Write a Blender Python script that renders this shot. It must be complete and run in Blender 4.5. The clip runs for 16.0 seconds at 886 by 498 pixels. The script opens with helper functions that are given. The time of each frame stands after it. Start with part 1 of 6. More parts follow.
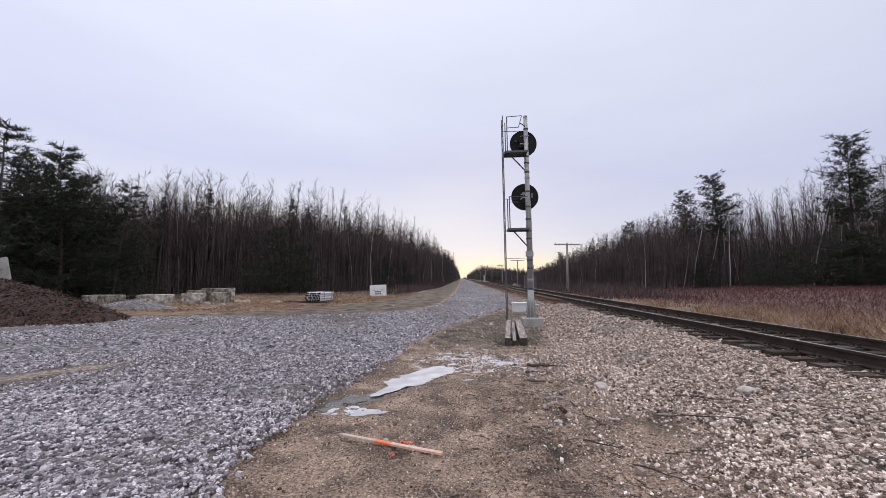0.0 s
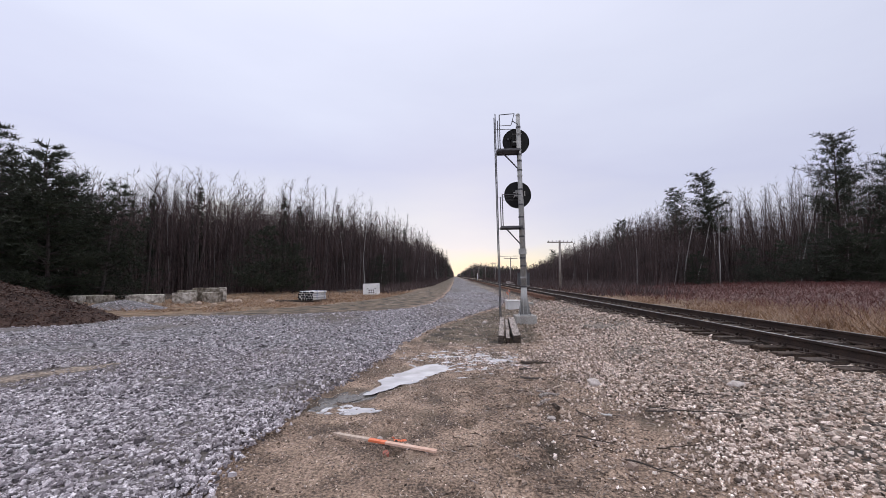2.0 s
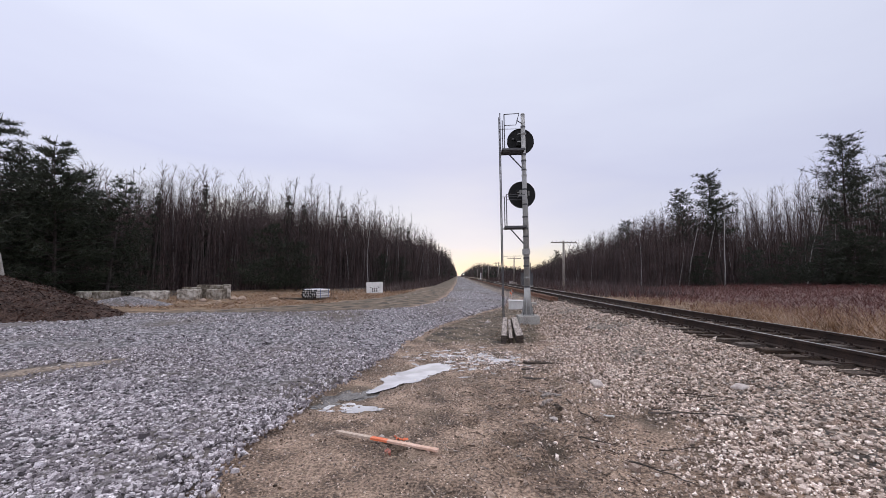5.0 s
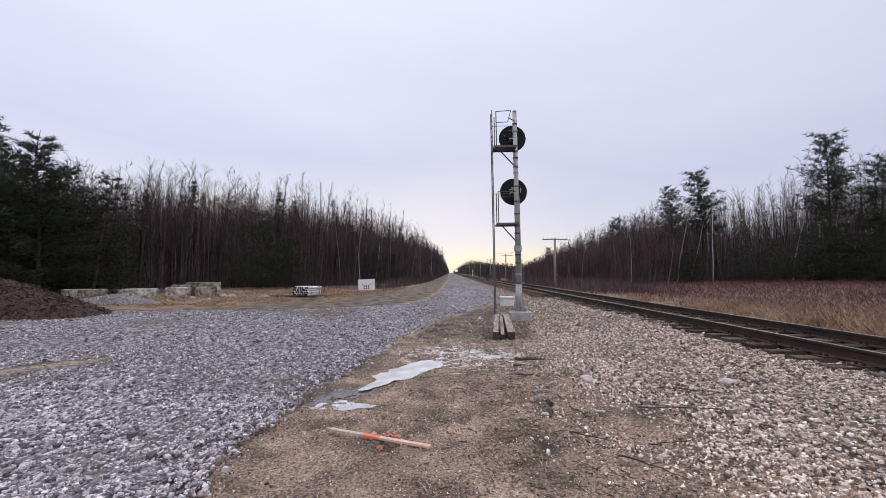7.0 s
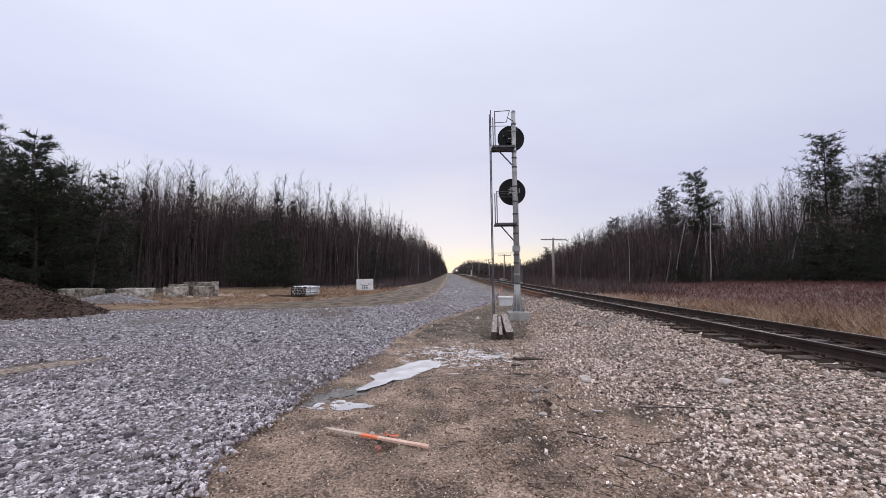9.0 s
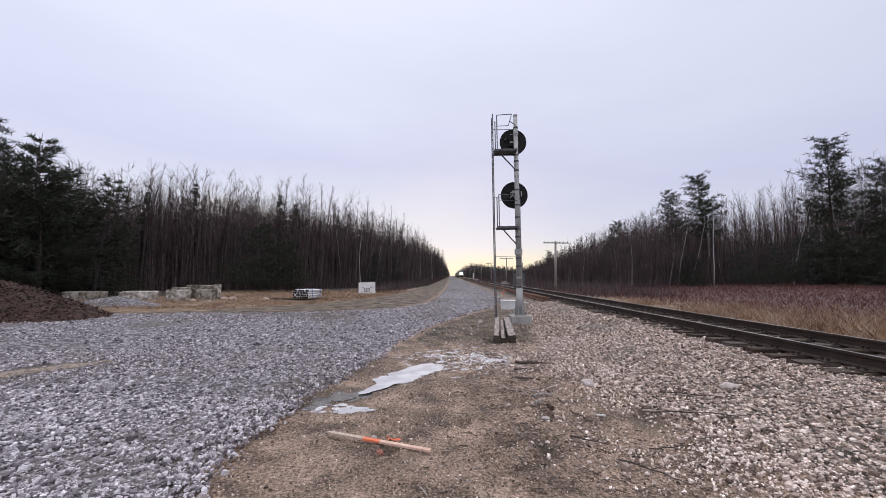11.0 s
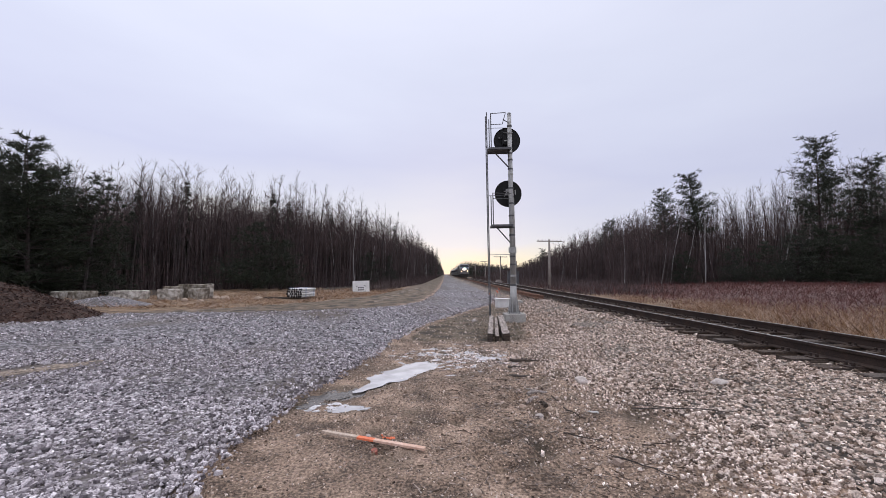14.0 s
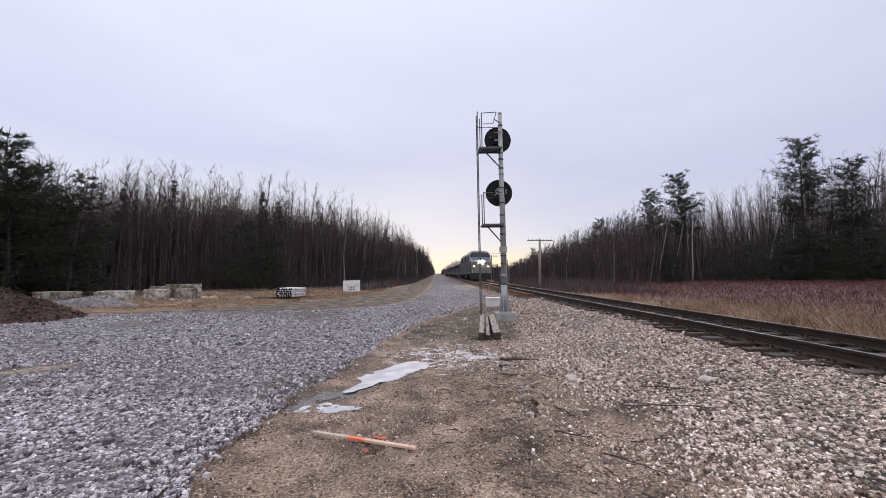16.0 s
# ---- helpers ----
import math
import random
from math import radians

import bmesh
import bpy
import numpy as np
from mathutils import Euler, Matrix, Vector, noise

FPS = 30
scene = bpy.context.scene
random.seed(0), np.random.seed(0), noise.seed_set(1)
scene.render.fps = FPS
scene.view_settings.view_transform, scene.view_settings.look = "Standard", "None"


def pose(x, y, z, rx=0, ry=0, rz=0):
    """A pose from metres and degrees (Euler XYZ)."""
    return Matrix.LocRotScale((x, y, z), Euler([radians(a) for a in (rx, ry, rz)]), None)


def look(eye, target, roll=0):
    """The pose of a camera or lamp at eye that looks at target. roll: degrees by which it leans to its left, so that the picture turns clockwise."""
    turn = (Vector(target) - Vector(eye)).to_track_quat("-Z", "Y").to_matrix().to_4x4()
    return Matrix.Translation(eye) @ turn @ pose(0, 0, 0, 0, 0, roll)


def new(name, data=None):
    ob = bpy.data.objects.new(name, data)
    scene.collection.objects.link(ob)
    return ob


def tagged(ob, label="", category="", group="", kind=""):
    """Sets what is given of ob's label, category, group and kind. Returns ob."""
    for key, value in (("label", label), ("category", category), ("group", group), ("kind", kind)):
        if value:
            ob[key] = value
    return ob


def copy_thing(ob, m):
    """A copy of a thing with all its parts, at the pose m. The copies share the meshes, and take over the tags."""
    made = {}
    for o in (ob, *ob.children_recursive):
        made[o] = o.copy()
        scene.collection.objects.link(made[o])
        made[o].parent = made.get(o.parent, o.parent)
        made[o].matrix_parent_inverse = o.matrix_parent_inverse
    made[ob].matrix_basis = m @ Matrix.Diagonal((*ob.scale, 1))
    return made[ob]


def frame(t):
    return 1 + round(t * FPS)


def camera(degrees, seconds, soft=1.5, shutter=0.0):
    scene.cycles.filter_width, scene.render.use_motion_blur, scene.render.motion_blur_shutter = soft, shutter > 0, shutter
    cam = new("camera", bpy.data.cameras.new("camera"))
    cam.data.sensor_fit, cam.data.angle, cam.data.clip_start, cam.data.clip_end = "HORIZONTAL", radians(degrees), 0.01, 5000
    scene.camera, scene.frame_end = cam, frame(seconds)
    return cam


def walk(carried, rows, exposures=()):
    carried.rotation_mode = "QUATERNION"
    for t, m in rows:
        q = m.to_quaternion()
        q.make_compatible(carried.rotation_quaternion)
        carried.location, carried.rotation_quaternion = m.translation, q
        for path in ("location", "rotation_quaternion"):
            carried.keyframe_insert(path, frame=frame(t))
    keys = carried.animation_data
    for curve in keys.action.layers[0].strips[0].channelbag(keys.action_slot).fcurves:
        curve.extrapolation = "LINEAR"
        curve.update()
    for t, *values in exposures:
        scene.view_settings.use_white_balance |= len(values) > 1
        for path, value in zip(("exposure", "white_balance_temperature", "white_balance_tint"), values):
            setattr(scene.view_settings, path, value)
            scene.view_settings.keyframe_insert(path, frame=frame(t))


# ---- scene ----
cam = camera(96.5, 16.0, soft=0.55)
WALK = [
    (0, pose(0, 0, 1.6, 94.183, -0.542, 2.610)),
    (0.5, pose(0, 0, 1.6, 94.174, -0.464, 2.477)),
    (1, pose(0, 0, 1.6, 94.096, -0.322, 2.154)),
    (1.5, pose(0, 0, 1.6, 94.001, -0.188, 1.847)),
    (2, pose(0, 0, 1.6, 93.924, -0.218, 1.657)),
    (2.5, pose(0, 0, 1.6, 94.025, -0.441, 1.700)),
    (3, pose(0, 0, 1.6, 94.147, -0.669, 1.918)),
    (3.5, pose(0, 0, 1.6, 94.203, -0.794, 2.251)),
    (4, pose(0, 0, 1.6, 94.170, -0.774, 2.403)),
    (6.5, pose(0, 0, 1.6, 93.345, -0.652, 1.215)),
    (7, pose(0, 0, 1.6, 93.395, -0.629, 0.977)),
    (7.5, pose(0, 0, 1.6, 93.564, -0.670, 0.907)),
    (8, pose(0, 0, 1.6, 93.610, -0.664, 0.926)),
    (8.5, pose(0, 0, 1.6, 93.545, -0.750, 0.936)),
    (9, pose(0, 0, 1.6, 93.384, -0.726, 0.752)),
    (11.5, pose(0, 0, 1.6, 93.935, -0.779, 1.092)),
    (12, pose(0, 0, 1.6, 93.949, -0.736, 0.957)),
    (12.5, pose(0, 0, 1.6, 93.827, -0.653, 0.714)),
    (13, pose(0, 0, 1.6, 93.753, -0.635, 0.502)),
    (13.5, pose(0, 0, 1.6, 93.727, -0.634, 0.355)),
    (14, pose(0, 0, 1.6, 93.634, -0.626, 0.219)),
    (14.5, pose(0, 0, 1.6, 93.562, -0.503, 0.030)),
    (15, pose(0, 0, 1.6, 93.442, -0.439, -0.191)),
    (15.5, pose(0, 0, 1.6, 93.420, -0.429, -0.467)),
    (16, pose(0, 0, 1.6, 93.539, -0.492, -1.079)),
]
walk(cam, WALK)

# ---- light: even overcast near sunset, brighter and warmer low ahead ----
SUN_EL, SUN_AZ = radians(9), radians(2)
world = bpy.data.worlds.new("overcast_sky")
scene.world = world
world.use_nodes = True
wn, wl = world.node_tree.nodes, world.node_tree.links
wn.clear()
w_out, w_bg = wn.new("ShaderNodeOutputWorld"), wn.new("ShaderNodeBackground")
w_sky = wn.new("ShaderNodeTexSky")
w_sky.sky_type, w_sky.sun_disc, w_sky.sun_elevation, w_sky.sun_rotation = "NISHITA", False, SUN_EL, SUN_AZ
w_co, w_sep = wn.new("ShaderNodeTexCoord"), wn.new("ShaderNodeSeparateXYZ")
wl.new(w_co.outputs["Generated"], w_sep.inputs[0])
w_map = wn.new("ShaderNodeMapping")
w_map.inputs["Scale"].default_value = (1.0, 0.7, 3.6)
w_map.inputs["Rotation"].default_value = (0, radians(14), radians(25))
wl.new(w_co.outputs["Generated"], w_map.inputs[0])
w_noise = wn.new("ShaderNodeTexNoise")
w_noise.inputs["Scale"].default_value, w_noise.inputs["Detail"].default_value = 1.6, 4.0
wl.new(w_map.outputs[0], w_noise.inputs["Vector"])
# height ramp of the cloud sheet
w_ramp = wn.new("ShaderNodeValToRGB")
ramp = w_ramp.color_ramp
ramp.elements[0].position, ramp.elements[0].color = 0.0, (0.90, 0.82, 0.66, 1)
ramp.elements[1].position, ramp.elements[1].color = 1.0, (1.85, 1.84, 1.96, 1)
for at, colour in ((0.05, (0.86, 0.82, 0.75, 1)), (0.11, (0.76, 0.77, 0.87, 1)), (0.26, (0.645, 0.67, 0.87, 1)), (0.42, (0.745, 0.78, 0.96, 1)), (0.6, (0.84, 0.87, 1.05, 1))):
    e = ramp.elements.new(at)
    e.color = colour
w_bend = wn.new("ShaderNodeMath")
w_bend.operation = "MULTIPLY_ADD"
w_bend.inputs[1].default_value, w_bend.inputs[2].default_value = 0.34, -0.17
wl.new(w_noise.outputs["Fac"], w_bend.inputs[0])
w_add = wn.new("ShaderNodeMath")
w_add.operation = "ADD"
wl.new(w_sep.outputs["Z"], w_add.inputs[0])
wl.new(w_bend.outputs[0], w_add.inputs[1])
wl.new(w_add.outputs[0], w_ramp.inputs[0])
# the sky behind the sheet, faintly let through
w_dim = wn.new("ShaderNodeMix")
w_dim.data_type, w_dim.blend_type = "RGBA", "MULTIPLY"
w_dim.inputs[0].default_value = 1.0
wl.new(w_sky.outputs[0], w_dim.inputs[6])
w_dim.inputs[7].default_value = (0.12, 0.12, 0.12, 1)
w_mix = wn.new("ShaderNodeMix")
w_mix.data_type = "RGBA"
w_mix.inputs[0].default_value = 0.97
wl.new(w_dim.outputs[2], w_mix.inputs[6])
wl.new(w_ramp.outputs[0], w_mix.inputs[7])
# the cloud sheet is a little thicker towards the right of the line
w_side = wn.new("ShaderNodeMapRange")
w_side.inputs["From Min"].default_value, w_side.inputs["From Max"].default_value = -0.8, 0.8
w_side.inputs["To Min"].default_value, w_side.inputs["To Max"].default_value = 1.07, 0.92
wl.new(w_sep.outputs["X"], w_side.inputs["Value"])
w_thick = wn.new("ShaderNodeMix")
w_thick.data_type, w_thick.blend_type = "RGBA", "MULTIPLY"
w_thick.inputs[0].default_value = 1.0
wl.new(w_mix.outputs[2], w_thick.inputs[6])
wl.new(w_side.outputs[0], w_thick.inputs[7])
wl.new(w_thick.outputs[2], w_bg.inputs["Color"])
w_bg.inputs["Strength"].default_value = 1.0
wl.new(w_bg.outputs[0], w_out.inputs[0])

sun = new("sun", bpy.data.lights.new("sun", "SUN"))
sun.data.energy, sun.data.angle, sun.data.color = 0.5, radians(90), (1.0, 0.9, 0.78)
sun.matrix_world = look((0, 0, 50), (-60 * math.sin(SUN_AZ), -60 * math.cos(SUN_AZ), 50 - 60 * math.tan(SUN_EL)))
scene.view_settings.exposure = 0.0


# ---- materials ----
def material(name, c1, c2, scale=8.0, rough=0.85, metal=0.0, bump=0.3, fine=60.0, spread=0.0, island=False, emit=0.0, stretch=(1, 1, 1), dist=0.02, c3=None):
    """Two colours in coarse and fine noise, bump from the fine one; spread: brightness by piece."""
    m = bpy.data.materials.new(name)
    m.use_nodes = True
    n, l = m.node_tree.nodes, m.node_tree.links
    b = n["Principled BSDF"]
    b.inputs["Roughness"].default_value, b.inputs["Metallic"].default_value = rough, metal
    co, mp = n.new("ShaderNodeTexCoord"), n.new("ShaderNodeMapping")
    mp.inputs["Scale"].default_value = stretch
    l.new(co.outputs["Object"], mp.inputs[0])
    big, small = n.new("ShaderNodeTexNoise"), n.new("ShaderNodeTexNoise")
    for t, s, d in ((big, scale, 5.0), (small, fine, 4.0)):
        t.inputs["Scale"].default_value, t.inputs["Detail"].default_value = s, d
        l.new(mp.outputs[0], t.inputs["Vector"])
    mixf = n.new("ShaderNodeMath")
    mixf.operation = "MULTIPLY_ADD"
    mixf.inputs[1].default_value = 0.55
    l.new(small.outputs["Fac"], mixf.inputs[0])
    half = n.new("ShaderNodeMath")
    half.operation = "MULTIPLY"
    half.inputs[1].default_value = 0.45
    l.new(big.outputs["Fac"], half.inputs[0])
    l.new(half.outputs[0], mixf.inputs[2])
    rampn = n.new("ShaderNodeValToRGB")
    r = rampn.color_ramp
    r.elements[0].position, r.elements[0].color = 0.41, (*c1, 1)
    r.elements[1].position, r.elements[1].color = 0.60, (*c2, 1)
    if c3:
        r.elements[1].position = 0.53
        e = r.elements.new(0.64)
        e.color = (*c3, 1)
    l.new(mixf.outputs[0], rampn.inputs[0])
    colour = rampn.outputs[0]
    if spread:
        if island:
            src = n.new("ShaderNodeNewGeometry").outputs["Random Per Island"]
        else:
            src = n.new("ShaderNodeObjectInfo").outputs["Random"]
        mr = n.new("ShaderNodeMapRange")
        mr.inputs["To Min"].default_value, mr.inputs["To Max"].default_value = 1 - spread, 1 + spread
        l.new(src, mr.inputs["Value"])
        hsv = n.new("ShaderNodeHueSaturation")
        l.new(colour, hsv.inputs["Color"])
        l.new(mr.outputs[0], hsv.inputs["Value"])
        mr2 = n.new("ShaderNodeMapRange")
        mr2.inputs["To Min"].default_value, mr2.inputs["To Max"].default_value = 1.35, 0.6
        l.new(src, mr2.inputs["Value"])
        l.new(mr2.outputs[0], hsv.inputs["Saturation"])
        colour = hsv.outputs[0]
    l.new(colour, b.inputs["Base Color"])
    if bump:
        bp = n.new("ShaderNodeBump")
        bp.inputs["Strength"].default_value, bp.inputs["Distance"].default_value = bump, dist
        l.new(small.outputs["Fac"], bp.inputs["Height"])
        l.new(bp.outputs[0], b.inputs["Normal"])
    if emit:
        l.new(colour, b.inputs["Emission Color"])
        b.inputs["Emission Strength"].default_value = emit
    return m


def chips(name, dark, mid, pale, cell, rough=0.85, bump=0.6, patch=0.35, dirt=None, dirt_share=0.5):
    """A bed of crushed stone: cells of many tones, recessed gaps with shade painted in, and soft patches of finer dirt.
    """
    m = bpy.data.materials.new(name)
    m.use_nodes = True
    n, l = m.node_tree.nodes, m.node_tree.links
    b = n["Principled BSDF"]
    b.inputs["Roughness"].default_value = rough
    co = n.new("ShaderNodeTexCoord")
    vor, edge, noi, wide = n.new("ShaderNodeTexVoronoi"), n.new("ShaderNodeTexVoronoi"), n.new("ShaderNodeTexNoise"), n.new("ShaderNodeTexNoise")
    edge.feature = "DISTANCE_TO_EDGE"
    for v in (vor, edge):
        v.inputs["Scale"].default_value = 1 / cell
        l.new(co.outputs["Object"], v.inputs["Vector"])
    noi.inputs["Scale"].default_value, wide.inputs["Scale"].default_value = 3.0 / cell, patch
    wide.inputs["Detail"].default_value = 6.0
    l.new(co.outputs["Object"], noi.inputs["Vector"])
    along_y = n.new("ShaderNodeMapping")
    along_y.inputs["Scale"].default_value = (1.0, 0.45, 1.0)
    along_y.inputs["Rotation"].default_value = (0, 0, radians(20))
    l.new(co.outputs["Object"], along_y.inputs[0])
    l.new(along_y.outputs[0], wide.inputs["Vector"])
    sep = n.new("ShaderNodeSeparateColor")
    l.new(vor.outputs["Color"], sep.inputs[0])
    rampn = n.new("ShaderNodeValToRGB")
    r = rampn.color_ramp
    r.elements[0].position, r.elements[0].color = 0.05, (*dark, 1)
    r.elements[1].position, r.elements[1].color = 0.95, (*pale, 1)
    e = r.elements.new(0.5)
    e.color = (*mid, 1)
    l.new(sep.outputs[0], rampn.inputs[0])
    # colour falls off towards cell edges, as shade between the stones
    gap = n.new("ShaderNodeMapRange")
    gap.inputs["From Max"].default_value, gap.inputs["To Min"].default_value = 0.18, 0.45
    l.new(edge.outputs["Distance"], gap.inputs["Value"])
    mul = n.new("ShaderNodeMix")
    mul.data_type, mul.blend_type = "RGBA", "MULTIPLY"
    mul.inputs[0].default_value = 0.8
    l.new(rampn.outputs[0], mul.inputs[6])
    l.new(gap.outputs[0], mul.inputs[7])
    colour = mul.outputs[2]
    if dirt:
        f = n.new("ShaderNodeMapRange")
        f.inputs["From Min"].default_value, f.inputs["From Max"].default_value = 1 - dirt_share, 1.06 - dirt_share + 0.1
        l.new(wide.outputs["Fac"], f.inputs["Value"])
        mx = n.new("ShaderNodeMix")
        mx.data_type = "RGBA"
        l.new(f.outputs[0], mx.inputs[0])
        l.new(colour, mx.inputs[6])
        mx.inputs[7].default_value = (*dirt, 1)
        colour = mx.outputs[2]
    l.new(colour, b.inputs["Base Color"])
    bp = n.new("ShaderNodeBump")
    bp.inputs["Strength"].default_value, bp.inputs["Distance"].default_value = bump, cell * 0.5
    hgt = n.new("ShaderNodeMath")
    hgt.operation = "MULTIPLY_ADD"
    hgt.inputs[1].default_value = 0.2
    l.new(noi.outputs["Fac"], hgt.inputs[0])
    l.new(edge.outputs["Distance"], hgt.inputs[2])
    l.new(hgt.outputs[0], bp.inputs["Height"])
    l.new(bp.outputs[0], b.inputs["Normal"])
    return m


M_DIRT = material("wet_sandy_dirt", (0.085, 0.058, 0.042), (0.33, 0.232, 0.168), 1.9, 0.85, bump=1.0, fine=42, dist=0.05, c3=(0.60, 0.44, 0.335))
# bed tones kept dark, so shade seems to lie between the loose stones
M_GRAVEL = chips("crushed_blue_grey_stone", (0.028, 0.026, 0.027), (0.15, 0.138, 0.146), (0.46, 0.43, 0.455), 0.05, dirt=(0.10, 0.08, 0.068), dirt_share=0.5)
M_BALLAST = chips("pale_track_ballast", (0.028, 0.022, 0.018), (0.15, 0.115, 0.092), (0.50, 0.415, 0.35), 0.05, patch=0.8, dirt=(0.15, 0.12, 0.098), dirt_share=0.46)
M_CHIP = material("blue_grey_chipping", (0.205, 0.180, 0.189), (0.58, 0.522, 0.548), 14, 0.75, bump=0.4, fine=90, spread=0.82, island=True, dist=0.004)
M_CHIP_ONE = material("blue_grey_stone", (0.205, 0.180, 0.189), (0.58, 0.522, 0.548), 14, 0.75, bump=0.4, fine=90, spread=0.82, dist=0.004)
M_BALL = material("pale_ballast_stone", (0.35, 0.265, 0.215), (0.78, 0.64, 0.555), 14, 0.8, bump=0.4, fine=90, spread=0.88, island=True, dist=0.004)
M_BALL_ONE = material("pale_ballast_single", (0.35, 0.265, 0.215), (0.78, 0.64, 0.555), 14, 0.8, bump=0.4, fine=90, spread=0.88, dist=0.004)
M_BALLSLOPE = material("brown_grey_ballast_stone", (0.24, 0.175, 0.138), (0.66, 0.52, 0.425), 14, 0.85, bump=0.4, fine=90, spread=0.9, island=True, dist=0.004)
M_CLOD = material("dark_crumbs_of_dirt", (0.10, 0.070, 0.052), (0.32, 0.23, 0.175), 12, 0.9, bump=0.3, fine=80, spread=0.6, island=True, dist=0.004)
M_RAIL = material("rail_steel_rusty", (0.020, 0.0125, 0.010), (0.050, 0.029, 0.021), 3, 0.95, metal=0.0, bump=0.3, fine=70, dist=0.003)
M_RAILTOP = material("rail_head_polished", (0.30, 0.29, 0.29), (0.50, 0.49, 0.49), 1.5, 0.28, metal=0.9, bump=0.05, fine=40)
M_RUST = material("orange_rust", (0.10, 0.045, 0.025), (0.21, 0.10, 0.06), 3, 0.85, bump=0.3, fine=60, dist=0.003)
M_TIE = material("creosoted_timber", (0.024, 0.018, 0.015), (0.095, 0.070, 0.054), 6, 0.85, bump=0.6, fine=30, spread=0.35, stretch=(1, 6, 6), dist=0.008)
M_TRACKTIE = material("brown_track_tie", (0.026, 0.018, 0.014), (0.105, 0.072, 0.052), 5, 0.9, bump=0.8, fine=24, spread=0.4, stretch=(1, 6, 6), dist=0.012)
M_TIEOLD = material("weathered_timber", (0.11, 0.092, 0.08), (0.44, 0.39, 0.36), 5, 0.9, bump=0.6, fine=25, stretch=(5, 1, 5), dist=0.008)
M_GALV = material("galvanised_steel", (0.30, 0.30, 0.295), (0.45, 0.445, 0.435), 5, 0.6, metal=0.15, bump=0.08, fine=60)
M_DARKGALV = material("dull_grey_steel", (0.075, 0.075, 0.08), (0.14, 0.14, 0.15), 6, 0.6, metal=0.4, bump=0.1, fine=60)
M_BLACK = material("black_paint", (0.004, 0.004, 0.0045), (0.010, 0.010, 0.011), 6, 0.8, bump=0.1, fine=50)
M_CONC = material("grey_concrete", (0.24, 0.225, 0.205), (0.40, 0.385, 0.36), 2.5, 0.9, bump=0.35, fine=40, dist=0.01, c3=(0.46, 0.44, 0.41))
M_CONCOLD = material("stained_concrete", (0.13, 0.108, 0.085), (0.36, 0.32, 0.27), 1.6, 0.92, bump=0.35, fine=6, dist=0.03, spread=0.45, c3=(0.56, 0.52, 0.47))
M_WHITE = material("white_paint", (0.62, 0.61, 0.60), (0.80, 0.79, 0.78), 3, 0.6, bump=0.1, fine=50)
M_BARK = material("dark_grey_bark", (0.033, 0.025, 0.024), (0.085, 0.066, 0.062), 5, 0.9, bump=0.5, fine=40, spread=0.35, dist=0.01)
M_BIRCH = material("pale_birch_bark", (0.20, 0.185, 0.175), (0.46, 0.44, 0.43), 4, 0.8, bump=0.3, fine=22, spread=0.25, stretch=(1, 1, 3), dist=0.006)
M_TWIG = material("red_brown_twigs", (0.030, 0.0195, 0.0195), (0.066, 0.042, 0.042), 3, 0.9, bump=0.0, fine=30, spread=0.3)
M_BRUSH = material("bare_brush", (0.043, 0.029, 0.028), (0.122, 0.082, 0.079), 0.5, 0.95, bump=0.0, fine=4, spread=0.5, island=True)
M_NEEDLE = material("dark_green_needles", (0.012, 0.018, 0.009), (0.033, 0.041, 0.021), 2, 0.75, bump=0.0, fine=20, spread=0.3)
M_STRAW = material("dead_straw_grass", (0.19, 0.112, 0.066), (0.44, 0.285, 0.18), 0.7, 0.9, bump=0.0, fine=6, spread=0.45, island=True)
M_REDBRUSH = material("red_brown_brush", (0.070, 0.022, 0.020), (0.165, 0.058, 0.050), 0.5, 0.9, bump=0.0, fine=5, spread=0.45, island=True)
M_MULCH = material("red_brown_mulch", (0.024, 0.012, 0.0085), (0.082, 0.044, 0.031), 3, 0.95, bump=1.0, fine=22, dist=0.06)
M_ORANGE = material("fluorescent_orange_paint", (0.75, 0.16, 0.06), (0.85, 0.24, 0.12), 8, 0.6, bump=0.1, fine=50)
M_LATH = material("raw_pine_lath", (0.42, 0.32, 0.25), (0.62, 0.50, 0.42), 6, 0.7, bump=0.2, fine=40, stretch=(6, 1, 1), dist=0.002)
# pale base colour adds reflected sky brightness to the thinly iced water
M_WATER = material("icy_water_with_painted_sky", (0.36, 0.35, 0.36), (0.52, 0.51, 0.53), 2.5, 0.04, bump=0.0, fine=3)
M_WETMUD = material("wet_grey_mud", (0.035, 0.030, 0.026), (0.11, 0.096, 0.085), 5, 0.22, bump=0.5, fine=30, dist=0.01)
M_ICE = material("dull_white_ice", (0.36, 0.345, 0.355), (0.74, 0.72, 0.735), 7, 0.35, bump=0.3, fine=30, dist=0.006)


# ---- building helpers ----
TRACK_X, RAIL_Z = 6.3, 0.63
TIE_TOP = RAIL_Z - 0.185


def smooth(a, b, v):
    t = min(1.0, max(0.0, (v - a) / (b - a)))
    return t * t * (3 - 2 * t)


def curve_of(table, v):
    return float(np.interp(v, [p[0] for p in table], [p[1] for p in table]))


